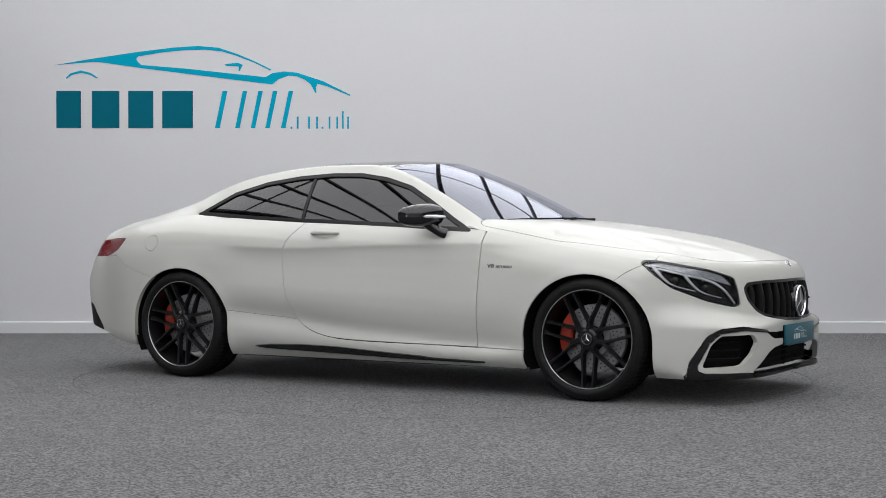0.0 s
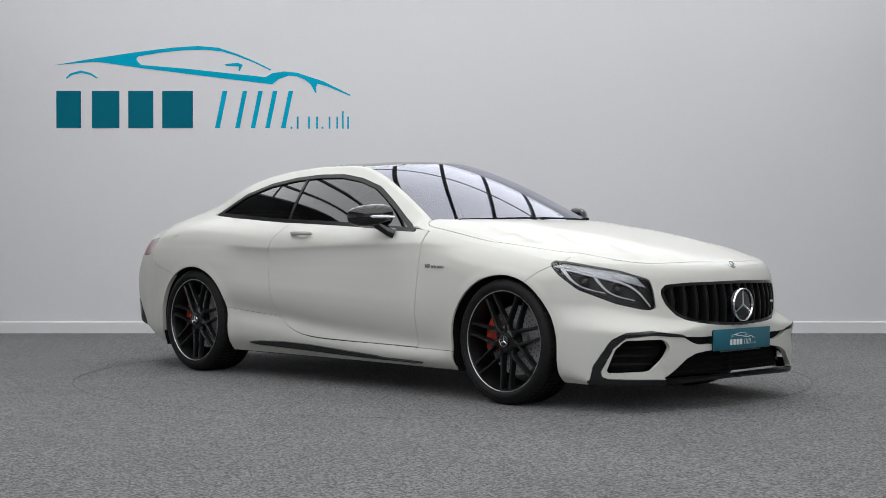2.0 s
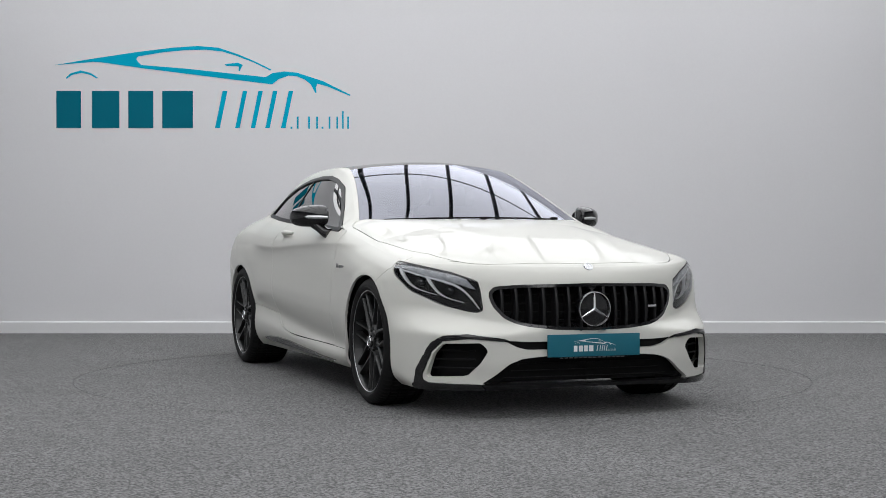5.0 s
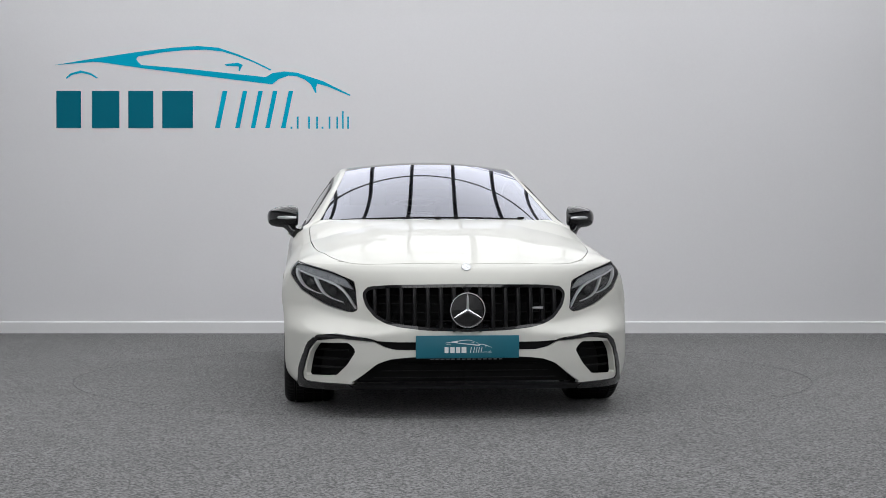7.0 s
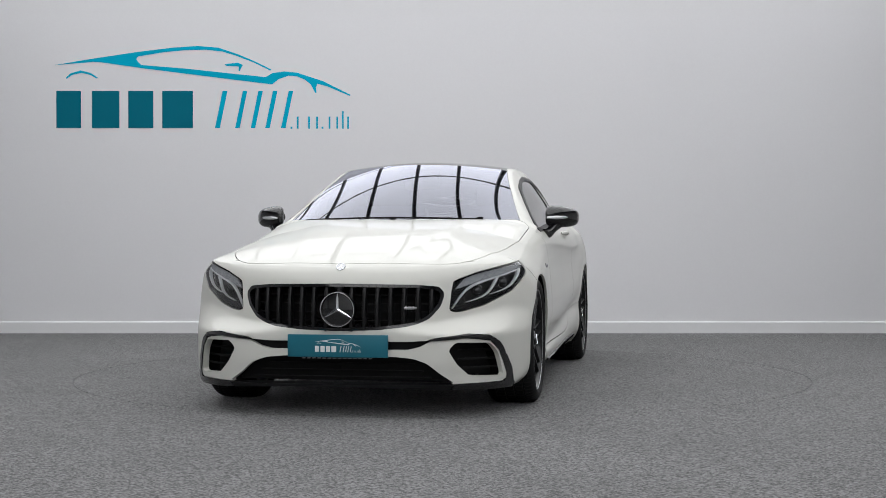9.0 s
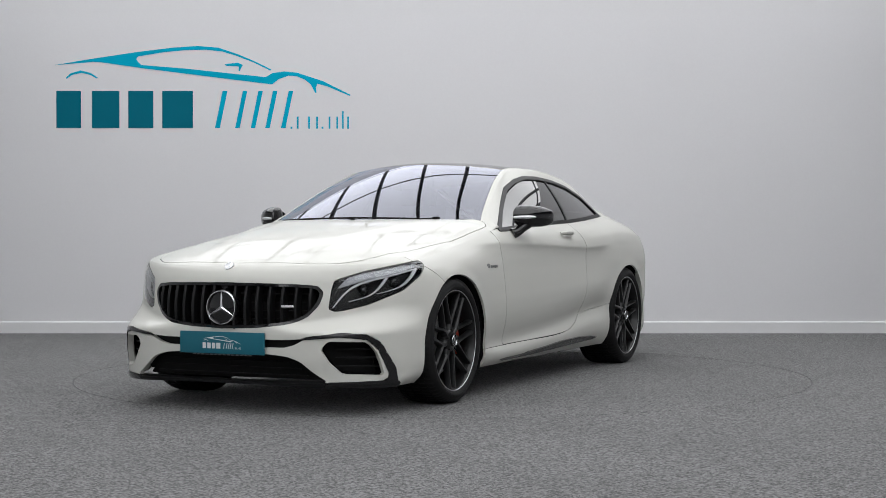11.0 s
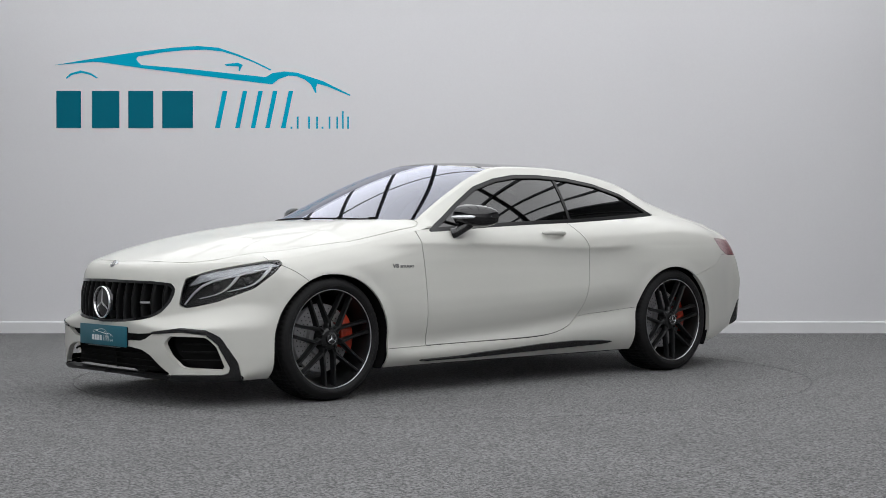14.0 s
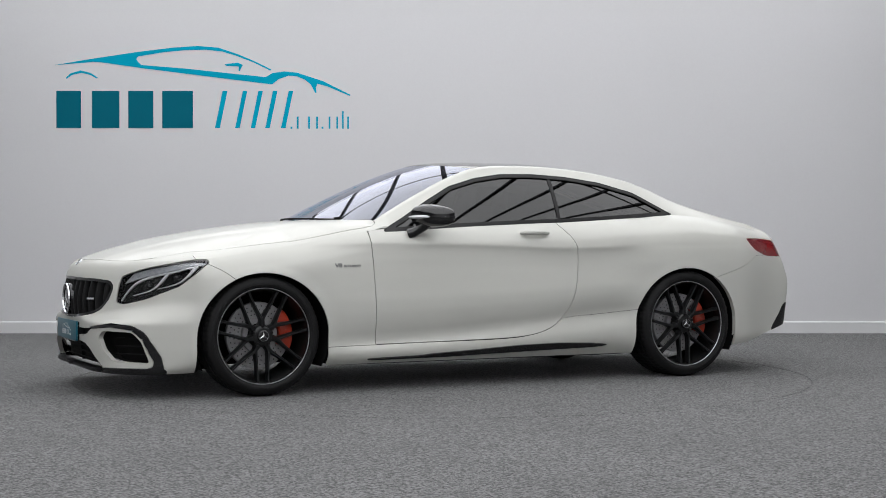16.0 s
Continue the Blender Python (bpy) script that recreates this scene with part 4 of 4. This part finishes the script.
def build_wheel(width):
    """A wheel round the y axis, its outer face towards +y at y = 0."""
    bm = bmesh.new()
    revolve(bm, [(0.2805, -0.010), (0.276, -0.008), (0.272, -0.014), (0.268, -0.030), (0.258, -0.060), (0.250, -0.10), (0.246, -width + 0.03), (0.270, -width + 0.012), (0.278, -width + 0.012)], 96)
    wheel = part("wheel", bm, M_WHEEL, car, "black forged twin-spoke wheel with low-profile tyre")
    w2 = width / 2
    prof = [(0.276, -0.012), (0.283, -0.004), (0.292, 0.003), (0.301, 0.0055), (0.303, 0.004), (0.305, 0.0055), (0.318, 0.0045), (0.321, 0.002), (0.333, -0.004), (0.343, -0.014), (0.349, -0.028), (0.3505, -0.045)]
    tread = []
    for y in np.linspace(0.055, width - 0.055, 4):
        tread += [(0.3525, -y + 0.006), (0.3455, -y + 0.004), (0.3455, -y - 0.004), (0.3525, -y - 0.006)]
    back = [(r, -width - y) for r, y in prof[::-1]]
    bm = revolve(bmesh.new(), prof + tread + back, 216)
    rows = len(prof + tread + back)
    bm.verts.ensure_lookup_table()
    for i, v in enumerate(bm.verts):
        r = math.hypot(v.co.x, v.co.z)
        if (i // rows) % 3 == 0 and r > 0.338:
            v.co.x, v.co.z = v.co.x * (r - 0.004) / r, v.co.z * (r - 0.004) / r
    part("tyre", bm, M_RUBBER, wheel, "black low-profile tyre with grooved shoulder")
    bm = revolve(bmesh.new(), [(0.2755, -0.0075), (0.2770, -0.0055), (0.2800, -0.0055), (0.2815, -0.0085)], 96)
    part("rim_edge", bm, M_ALU, wheel, "thin machined silver rim edge")
    bm = revolve(bmesh.new(), [(0.001, -0.022), (0.040, -0.022), (0.054, -0.026), (0.062, -0.034), (0.066, -0.045), (0.066, -0.09), (0.001, -0.09)], 56)
    part("hub", bm, M_WHEEL, wheel, "black wheel hub")
    bm = revolve(bmesh.new(), [(0.001, -0.012), (0.030, -0.012), (0.034, -0.014), (0.0365, -0.024)], 40)
    part("hub_cap", bm, M_GLOSS, wheel, "gloss black hub cap")
    part("cap_badge", star(bmesh.new(), pose(0, -0.011, 0), 0.031, 0.003, 0.004), M_CHROME, wheel, "chrome ring badge with three arms")
    for k in range(7):
        phi = math.pi / 2 + 2 * math.pi * (k + 0.5) / 7
        for side in (-1, 1):
            part("spoke", spoke_mesh(phi, side), M_WHEEL, wheel)
    for k in range(5):
        a = 2 * math.pi * k / 5 + 0.3
        bm = revolve(bmesh.new(), [(0.001, -0.020), (0.008, -0.020), (0.010, -0.025), (0.010, -0.04)], 12)
        bm.transform(Matrix.Translation((0.056 * math.cos(a), 0.0, 0.056 * math.sin(a))))
        part("wheel_bolt", bm, M_SATIN, wheel)
    disc = revolve(bmesh.new(), [(0.07, -0.105), (0.075, -0.085), (0.105, -0.085), (0.108, -0.112), (0.192, -0.112), (0.195, -0.116), (0.195, -0.144), (0.192, -0.148), (0.07, -0.148)], 72)
    disc = part("brake_disc", disc, M_DISC, wheel, "drilled steel brake disc")
    bm = bmesh.new()
    for k in range(36):
        for i, r in enumerate((0.124, 0.148, 0.172)):
            a = 2 * math.pi * (k + i / 3) / 36
            c = Vector((r * math.cos(a), -0.1114, r * math.sin(a)))
            bm.faces.new([bm.verts.new(c + Vector((0.0042 * math.cos(b), 0, 0.0042 * math.sin(b)))) for b in [math.pi * q / 3 for q in range(6)]])
    part("disc_drilling", bm, M_SATIN, disc, "dark drilled holes")
    return wheel


def place_wheels():
    for x, width, y in ((AXLE, 0.262, 0.928), (-AXLE, 0.288, 0.936)):
        first = build_wheel(width)
        first.matrix_basis = pose(x, y, 0.3525)
        copy_thing(first, pose(x, -y, 0.3525, 0, 0, 180))
        for s in (1, -1):
            bm = revolve(bmesh.new(), [(0.118, -0.078), (0.128, -0.070), (0.185, -0.072), (0.200, -0.080), (0.206, -0.10), (0.206, -0.16), (0.118, -0.16)], 18, radians(74), radians(180 - 47), closed_profile=True)
            bm.transform(pose(x, s * y, 0.3525) @ Matrix.Diagonal((1, s, 1, 1)))
            cal = part("brake_caliper", bm, M_CALIPER, car, "red painted brake caliper")
            for dz in (-0.015, 0.02, 0.065):
                bm = box(bmesh.new(), x - 0.178, x - 0.150, y - 0.075, y - 0.068, 0.3525 + dz - 0.010, 0.3525 + dz + 0.010, 0.003)
                bm.transform(Matrix.Diagonal((1, s, 1, 1)))
                part("caliper_rib", bm, M_CALIPER, cal)
            # wheel housing
            bm = bmesh.new()
            prof = [(0.416, 0.905), (0.420, 0.60), (0.30, 0.58), (0.05, 0.58)]
            revolve(bm, prof, 36, radians(236), radians(-28))
            bm.transform(pose(x, 0, 0.345) @ Matrix.Diagonal((0.985, s, 0.93, 1)))
            part("wheel_housing", bm, M_PLASTIC, car, "black wheel arch liner")


place_wheels()


def build_underbody():
    bm = bmesh.new()
    box(bm, -1.04, 1.04, -0.86, 0.86, 0.160, 0.40, 0.03)
    box(bm, -2.10, 2.10, -0.57, 0.57, 0.165, 0.52, 0.03)
    box(bm, 1.92, 2.04, -0.66, 0.66, 0.170, 0.50, 0.03)
    box(bm, -2.36, -1.92, -0.74, 0.74, 0.33, 0.62, 0.03)
    part("underbody", bm, M_PLASTIC, car, "black floor pan and underbody")


build_underbody()


# ---- front details ----
def nose_x(y):
    return NOSE_X - 0.67 * abs(y) ** 2.44


def low_x(y):
    return LOW_X - 0.72 * abs(y) ** 5


def build_front():
    for k in range(-8, 9):
        y = k * 0.0665
        if abs(y) > 0.50:
            continue
        zz = np.linspace(0.43, 0.70, 400)
        g = inside(np.full(400, y), zz, GRILLE)
        z0, z1 = zz[g > 0].min() - 0.004, zz[g > 0].max() + 0.004
        bm = bmesh.new()
        rows = []
        for i in range(9):
            z = z0 + (z1 - z0) * i / 8
            x = nose_x(y) - float(nose_tuck(z)) - 0.012 + 0.012 * math.sin(math.pi * i / 8)
            rows.append([bm.verts.new((x + dx, y + dy, z)) for dx, dy in ((-0.055, -0.008), (-0.014, -0.0115), (-0.002, -0.008), (0.001, 0.0), (-0.002, 0.008), (-0.014, 0.0115), (-0.055, 0.008))])
        for a, b in zip(rows, rows[1:]):
            for j in range(7):
                bm.faces.new((a[j], a[(j + 1) % 7], b[(j + 1) % 7], b[j]))
        bm.faces.new(rows[0])
        bm.faces.new(rows[-1][::-1])
        part("grille_bar", bm, M_SATIN, car, "satin black vertical grille bar")
    for z in (0.497, 0.540, 0.585, 0.630):
        w = 0.46 if z < 0.52 else 0.50
        bm = tube(bmesh.new(), [(nose_x(y) - 0.062, y, z) for y in np.linspace(-w, w, 17)], 0.005, 6)
        part("grille_rib", bm, M_PLASTIC, car)
    # round badge in the grille
    m = pose(2.412, 0, 0.557) @ Matrix.Rotation(radians(-90), 4, "Z")
    bm = revolve(bmesh.new(), [(0.001, 0.004), (0.05, 0.002), (0.084, -0.004), (0.090, -0.012), (0.090, -0.05)], 48)
    bm.transform(m)
    badge = part("grille_badge", bm, M_GLOSS, car, "gloss black badge disc with chrome ring")
    part("badge_ring", star(bmesh.new(), m, 0.0925, 0.008, 0.010), M_CHROME, badge, "chrome ring with three arms")
    # bonnet emblem
    m = pose(2.339, 0, 0.7745) @ Matrix.Rotation(radians(-90), 4, "Z") @ Matrix.Rotation(radians(42), 4, "X")
    bm = revolve(bmesh.new(), [(0.001, 0.003), (0.022, 0.002), (0.025, -0.002), (0.025, -0.008)], 32)
    bm.transform(m)
    em = part("bonnet_emblem", bm, M_ALU, car, "small round silver emblem")
    part("emblem_ring", star(bmesh.new(), m @ pose(0, 0.002, 0), 0.024, 0.002, 0.004), M_CHROME, em, "chrome emblem ring")
    # little badge on the grille
    bm = box(bmesh.new(), 0, 0.006, -0.034, 0.034, -0.007, 0.007, 0.002, pose(2.347, 0.367, 0.565, 0, 0, 24))
    part("grille_script", bm, M_CHROME, car, "chrome script bar on the grille")
    bm = box(bmesh.new(), 2.355, 2.385, -0.022, 0.022, 0.660, 0.684, 0.006)
    part("camera_pod", bm, M_SATIN, car, "black camera housing over the badge")
    # show plate
    bm = box(bmesh.new(), 2.33, 2.402, -0.255, 0.255, 0.316, 0.425, 0.008)
    part("plate_holder", bm, M_PLASTIC, car, "black plate holder")
    bm = box(bmesh.new(), 2.402, 2.4125, -0.264, 0.264, 0.313, 0.4285, 0.003)
    plate = part("plate", bm, M_PLATE, car, "teal dealer plate with white drawing and bars")
    u = 0.000165
    for poly in SIGN_CAR:
        bm = prism(bmesh.new(), poly, lambda a, b, w: (2.4128 + w, -0.128 + a * u, 0.412 - b * u), 0.0006)
        part("plate_mark", bm, M_WHITE, plate, smooth=False)
    for poly in SIGN_WORD + SIGN_NUMBER + SIGN_SMALL:
        bm = prism(bmesh.new(), poly, lambda a, b, w: (2.4128 + w, -0.128 + a * u, 0.412 - b * u), 0.0006)
        part("plate_bar", bm, M_WHITE, plate, smooth=False)
    bm = bmesh.new()
    for k in range(14):
        box(bm, 2.398, 2.4005, -0.19 + k * 0.027, -0.172 + k * 0.027, 0.3045, 0.3095)
    part("plate_small_print", bm, M_GREY, car, smooth=False)
    # slats in the side intakes and lower grille
    for s in (1, -1):
        for z in (0.255, 0.30, 0.345):
            pts = [(low_x(y) - 0.08, s * y, z) for y in np.linspace(0.60, 0.79, 9)]
            part("intake_slat", tube(bmesh.new(), pts, 0.006, 6), M_PLASTIC, car)
    for z in (0.205, 0.240, 0.275):
        w = 0.50 - (z - 0.18) * 1.2
        part("lower_slat", tube(bmesh.new(), [(low_x(y) - 0.07, y, z) for y in np.linspace(-w, w, 13)], 0.005, 6), M_PLASTIC, car)
    # parking sensors
    V, N = skin[0], skin[1]
    for x, y, z in ((1.885, 0.903, 0.554), (2.185, 0.787, 0.437)):
        for s in (1, -1):
            i = int(np.argmin(((V - np.array((x, s * y, z))) ** 2).sum(1)))
            c, n = Vector(V[i]), Vector(N[i])
            bm = revolve(bmesh.new(), [(0.001, 0.0024), (0.0115, 0.0022), (0.0125, -0.003)], 20)
            bm.transform(Matrix.Translation(c) @ n.to_track_quat("Y", "Z").to_matrix().to_4x4())
            sensor = part("parking_sensor", bm, M_PAINT, car, "small round parking sensor")
            bm = revolve(bmesh.new(), [(0.0125, 0.0016), (0.0155, 0.0016), (0.0158, -0.003)], 20)
            bm.transform(Matrix.Translation(c) @ n.to_track_quat("Y", "Z").to_matrix().to_4x4())
            part("sensor_gap", bm, M_SATIN, sensor)


# ---- the sign's shapes, in its own units, shared by wall sign and plate ----
SIGN_CAR = [
    [(50, 129), (240, 97), (460, 64), (640, 42), (760, 34), (860, 42), (960, 75), (1060, 118), (1125, 151), (1119, 156), (1040, 117), (950, 82),
     (880, 61), (800, 53), (700, 55), (600, 64), (464, 86), (456, 98), (464, 112), (481, 128), (700, 146), (1095, 188), (1130, 168), (1190, 160),
     (1250, 166), (1380, 208), (1517, 276), (1512, 281), (1400, 233), (1352, 221), (1345, 240), (1348, 265), (1341, 266), (1320, 225)]
    + [(1290, 200), (1250, 184), (1210, 181), (1160, 198), (1128, 224), (900, 196), (500, 146), (290, 116), (240, 113), (160, 120)],
    [(106, 193), (130, 170), (180, 155), (230, 167), (267, 192), (261, 196), (230, 178), (185, 167), (135, 178), (112, 196)],
    [(893, 124), (960, 117), (983, 128), (968, 158), (962, 157), (964, 136), (900, 132)]]
SIGN_WORD = [[(a, 256), (b, 256), (b, 440), (a, 440)] for a, b in ((60, 182), (236, 372), (416, 540), (584, 736))]
SIGN_NUMBER = [[(a + 38, 256), (a + 38 + w, 256), (a + w, 440), (a, 440)] for a, w in ((845, 24), (945, 22), (1022, 22), (1094, 22), (1172, 22))]
SIGN_SMALL = [[(a, t), (a + w, t), (a + w, 443), (a, 443)] for a, t, w in ((1219, 433, 9), (1250, 383, 9), (1306, 383, 9), (1346, 383, 9), (1373, 433, 9), (1408, 383, 8), (1446, 383, 8), (1474, 356, 8), (1500, 383, 8))]


def build_wall_sign():
    sign = new("wall_sign")
    sign.matrix_basis = pose(-3.7974, WALL_Y - 0.0005, 2.8052)
    u = 0.0019264
    flat = lambda a, b, w: (a * u, -w, -b * u)
    for poly in SIGN_CAR:
        part("car_outline", prism(bmesh.new(), poly, flat, 0.003), M_CYAN, sign, "turquoise drawn car line", smooth=False)
    for poly in SIGN_WORD:
        part("word_bar", prism(bmesh.new(), poly, flat, 0.003), M_TEAL, sign, "dark teal block", smooth=False)
    for poly in SIGN_NUMBER:
        part("number_bar", prism(bmesh.new(), poly, flat, 0.003), M_CYAN, sign, "turquoise slanted bar", smooth=False)
    for poly in SIGN_SMALL:
        part("small_bar", prism(bmesh.new(), poly, flat, 0.003), M_CYAN, sign, "thin turquoise bar", smooth=False)
    tagged(sign, "teal and turquoise vinyl car drawing and bars on grey wall", "wall sign")


build_front()
build_wall_sign()


# ---- mirrors, badges, wipers ----
def build_mirror(s):
    def shell():
        bm = bmesh.new()
        rings = []
        for y, zlo, zhi, xc, dx in ((0.858, 1.030, 1.090, 0.440, 0.030), (0.862, 1.004, 1.112, 0.438, 0.055), (0.872, 0.993, 1.122, 0.434, 0.064), (0.90, 0.987, 1.127, 0.422, 0.068), (0.95, 0.985, 1.124, 0.398, 0.068),
                                    (1.00, 0.990, 1.114, 0.366, 0.060), (1.03, 0.999, 1.102, 0.342, 0.048), (1.047, 1.012, 1.088, 0.326, 0.034), (1.055, 1.032, 1.070, 0.318, 0.016)):
            zc, dz = (zlo + zhi) / 2, (zhi - zlo) / 2
            ring = []
            for k in range(28):
                a = 2 * math.pi * k / 28
                c, n = math.cos(a), math.sin(a)
                q = 0.62 if c < 0 else 0.95
                ring.append(bm.verts.new((xc + dx * (0.75 if c < 0 else 1.25) * math.copysign(abs(c) ** q, c), s * y, zc + dz * math.copysign(abs(n) ** 0.78, n))))
            rings.append(ring)
        for a, b in zip(rings, rings[1:]):
            for k in range(28):
                bm.faces.new((a[k], a[(k + 1) % 28], b[(k + 1) % 28], b[k]))
        bm.faces.new(rings[0])
        bm.faces.new(rings[-1][::-1])
        return bm
    mirror = part("door_mirror", shell(), M_GLOSS, car, "gloss black door mirror with silver strip")
    bm = bmesh.new()
    tube(bm, [(0.440 + 0.084 - 0.165 * (i / 12) ** 1.6, s * (0.872 + 0.172 * i / 12), 1.047 + 0.004 * i / 12) for i in range(13)], [0.007 + 0.005 * math.sin(math.pi * i / 12) for i in range(13)], 8)
    part("indicator_strip", bm, M_REFLECT, mirror, "silver indicator strip")
    bm = tube(bmesh.new(), [(0.43, s * 0.93, 1.01), (0.455, s * 0.905, 0.985), (0.50, s * 0.885, 0.955), (0.52, s * 0.865, 0.945)], [0.034, 0.030, 0.030, 0.036], 12)
    part("mirror_foot", bm, M_GLOSS, mirror, "gloss black mirror foot")
    bm = revolve(bmesh.new(), [(0.001, 0.004), (0.07, 0.003), (0.078, 0)], 32)
    bm.transform(pose(0.352, s * 0.950, 1.056) @ Matrix.Rotation(radians(90 - 26 * s), 4, "Z") @ Matrix.Diagonal((1.05, 1, 0.68, 1)))
    part("mirror_glass", bm, M_CHROME, mirror, "mirror glass")
    return mirror


def write_on_wing(text, size, x, z, s, heavy):
    cu = bpy.data.curves.new("lettering", "FONT")
    cu.body, cu.size, cu.extrude, cu.offset = text, size, 0.0012, heavy
    tmp = new("tmp", cu)
    me = bpy.data.meshes.new_from_object(tmp.evaluated_get(bpy.context.evaluated_depsgraph_get()))
    bpy.data.objects.remove(tmp)
    bpy.data.curves.remove(cu)
    wide = max(v.co.x for v in me.vertices)
    for v in me.vertices:
        xx = x - s * v.co.x * 1.25 - s * v.co.y * 0.12
        zz = z + v.co.y
        v.co = Vector((xx, s * (skin_y(skin, xx, zz) + 0.001 + v.co.z), zz))
    if s < 0:
        me.flip_normals()
    link_mesh("wing_lettering", me, M_GREY, car, "silver raised lettering on the wing")
    return wide * 1.25


for side in (1, -1):
    build_mirror(side)
    start = 1.030 if side > 0 else 0.832
    run = write_on_wing("V8", 0.033, start, 0.747, side, 0.0012)
    write_on_wing("BITURBO", 0.021, start - side * (run + 0.012), 0.747, side, 0.0006)


def build_wipers():
    for y0, y1 in ((-0.02, -0.60), (0.50, -0.06)):
        pts = []
        for i in range(9):
            y = y0 + (y1 - y0) * i / 8
            x = 0.965 - 0.27 * (abs(y) / 0.74) ** 2.2
            pts.append((x, y, 1.043 - 0.012 * (abs(y) / 0.6) ** 2))
        arm = part("wiper", tube(bmesh.new(), pts, 0.006, 6), M_PLASTIC, car, "black windscreen wiper")
        bm = box(bmesh.new(), pts[0][0] - 0.02, pts[0][0] + 0.015, y0 - 0.02, y0 + 0.02, 1.034, 1.050, 0.006)
        part("wiper_pivot", bm, M_PLASTIC, arm)


build_wipers()


# ---- cabin ----
def build_cabin():
    bm = box(bmesh.new(), -1.9, 0.95, -0.72, 0.72, 0.38, 0.44, 0.02)
    part("cabin_floor", bm, M_LEATHER, car, "dark cabin floor")
    bm = bmesh.new()
    prism(bm, smooth_line([(0.92, 0.50), (0.92, 0.985), (0.75, 1.00), (0.45, 0.985), (0.34, 0.93), (0.36, 0.80), (0.42, 0.5)], 2, True, 0.06), lambda a, b, w: (a, -0.71 + w, b), 1.42)
    part("dashboard", bm, M_LEATHER, car, "dark leather dashboard")
    bm = revolve(bmesh.new(), [(0.168, 0), (0.174, 0.012), (0.186, 0.014), (0.192, 0.0), (0.186, -0.012), (0.174, -0.012)], 40, closed_profile=True)
    bm.transform(pose(0.18, -0.37, 0.88) @ Matrix.Rotation(radians(-90), 4, "Z") @ Matrix.Rotation(radians(-24), 4, "X"))
    wheel = part("steering_wheel", bm, M_LEATHER, car, "dark leather steering wheel")
    bm = bmesh.new()
    bmesh.ops.create_uvsphere(bm, u_segments=18, v_segments=10, radius=1.0)
    bm.transform(pose(0.19, -0.37, 0.88, 0, -24, 0) @ Matrix.Diagonal((0.03, 0.085, 0.07, 1)))
    part("wheel_boss", bm, M_LEATHER, wheel)
    for x, wide in ((-0.42, 0.27), (-1.22, 0.25)):
        for y in (-0.37, 0.37):
            bm = box(bmesh.new(), x - 0.05, x + 0.50, y - wide, y + wide, 0.44, 0.62, 0.05)
            seat = part("seat", bm, M_LEATHER, car, "dark leather seat")
            h = 1.12 if x > -1 else 0.98
            bm = box(bmesh.new(), -0.07, 0.07, -wide, wide, 0, h - 0.5, 0.05, pose(x - 0.08, y, 0.54, 0, -14, 0))
            part("backrest", bm, M_LEATHER, seat)
            if x > -1:
                bm = box(bmesh.new(), -0.05, 0.05, -0.13, 0.13, 0, 0.17, 0.04, pose(x - 0.24, y, 1.12, 0, -8, 0))
                part("headrest", bm, M_LEATHER, seat)
    bm = box(bmesh.new(), -1.95, -1.45, -0.62, 0.62, 0.86, 0.94, 0.03)
    part("parcel_shelf", bm, M_LEATHER, car, "dark parcel shelf")
    bm = box(bmesh.new(), -0.06, 0.05, -0.13, 0.13, -0.035, 0.03, 0.02, pose(0.20, 0, 1.325, 0, 18, 0))
    part("mirror_pod", bm, M_PLASTIC, car, "grey sensor pod behind the windscreen")
    bm = box(bmesh.new(), -0.015, 0.015, -0.12, 0.12, -0.03, 0.03, 0.012, pose(0.10, 0, 1.27))
    part("rear_view_mirror", bm, M_PLASTIC, car, "dark rear-view mirror")


build_cabin()


def motions():
    """The turntable turns steadily clockwise and carries the car, which stands a little off its middle."""
    rows_car, rows_disc = [], []
    for i in range(33):
        t = 0.5 * i
        a = -30.555 - 7.7258 * t
        c, s = math.cos(radians(a)), math.sin(radians(a))
        ox, oy = 0.0712, -0.1045
        rows_car.append((t, pose(c * ox - s * oy, s * ox + c * oy, 0, 0, 0, a)))
        rows_disc.append((t, pose(0, 0, 0, 0, 0, a)))
    walk(car, rows_car)
    walk(turntable, rows_disc)


motions()
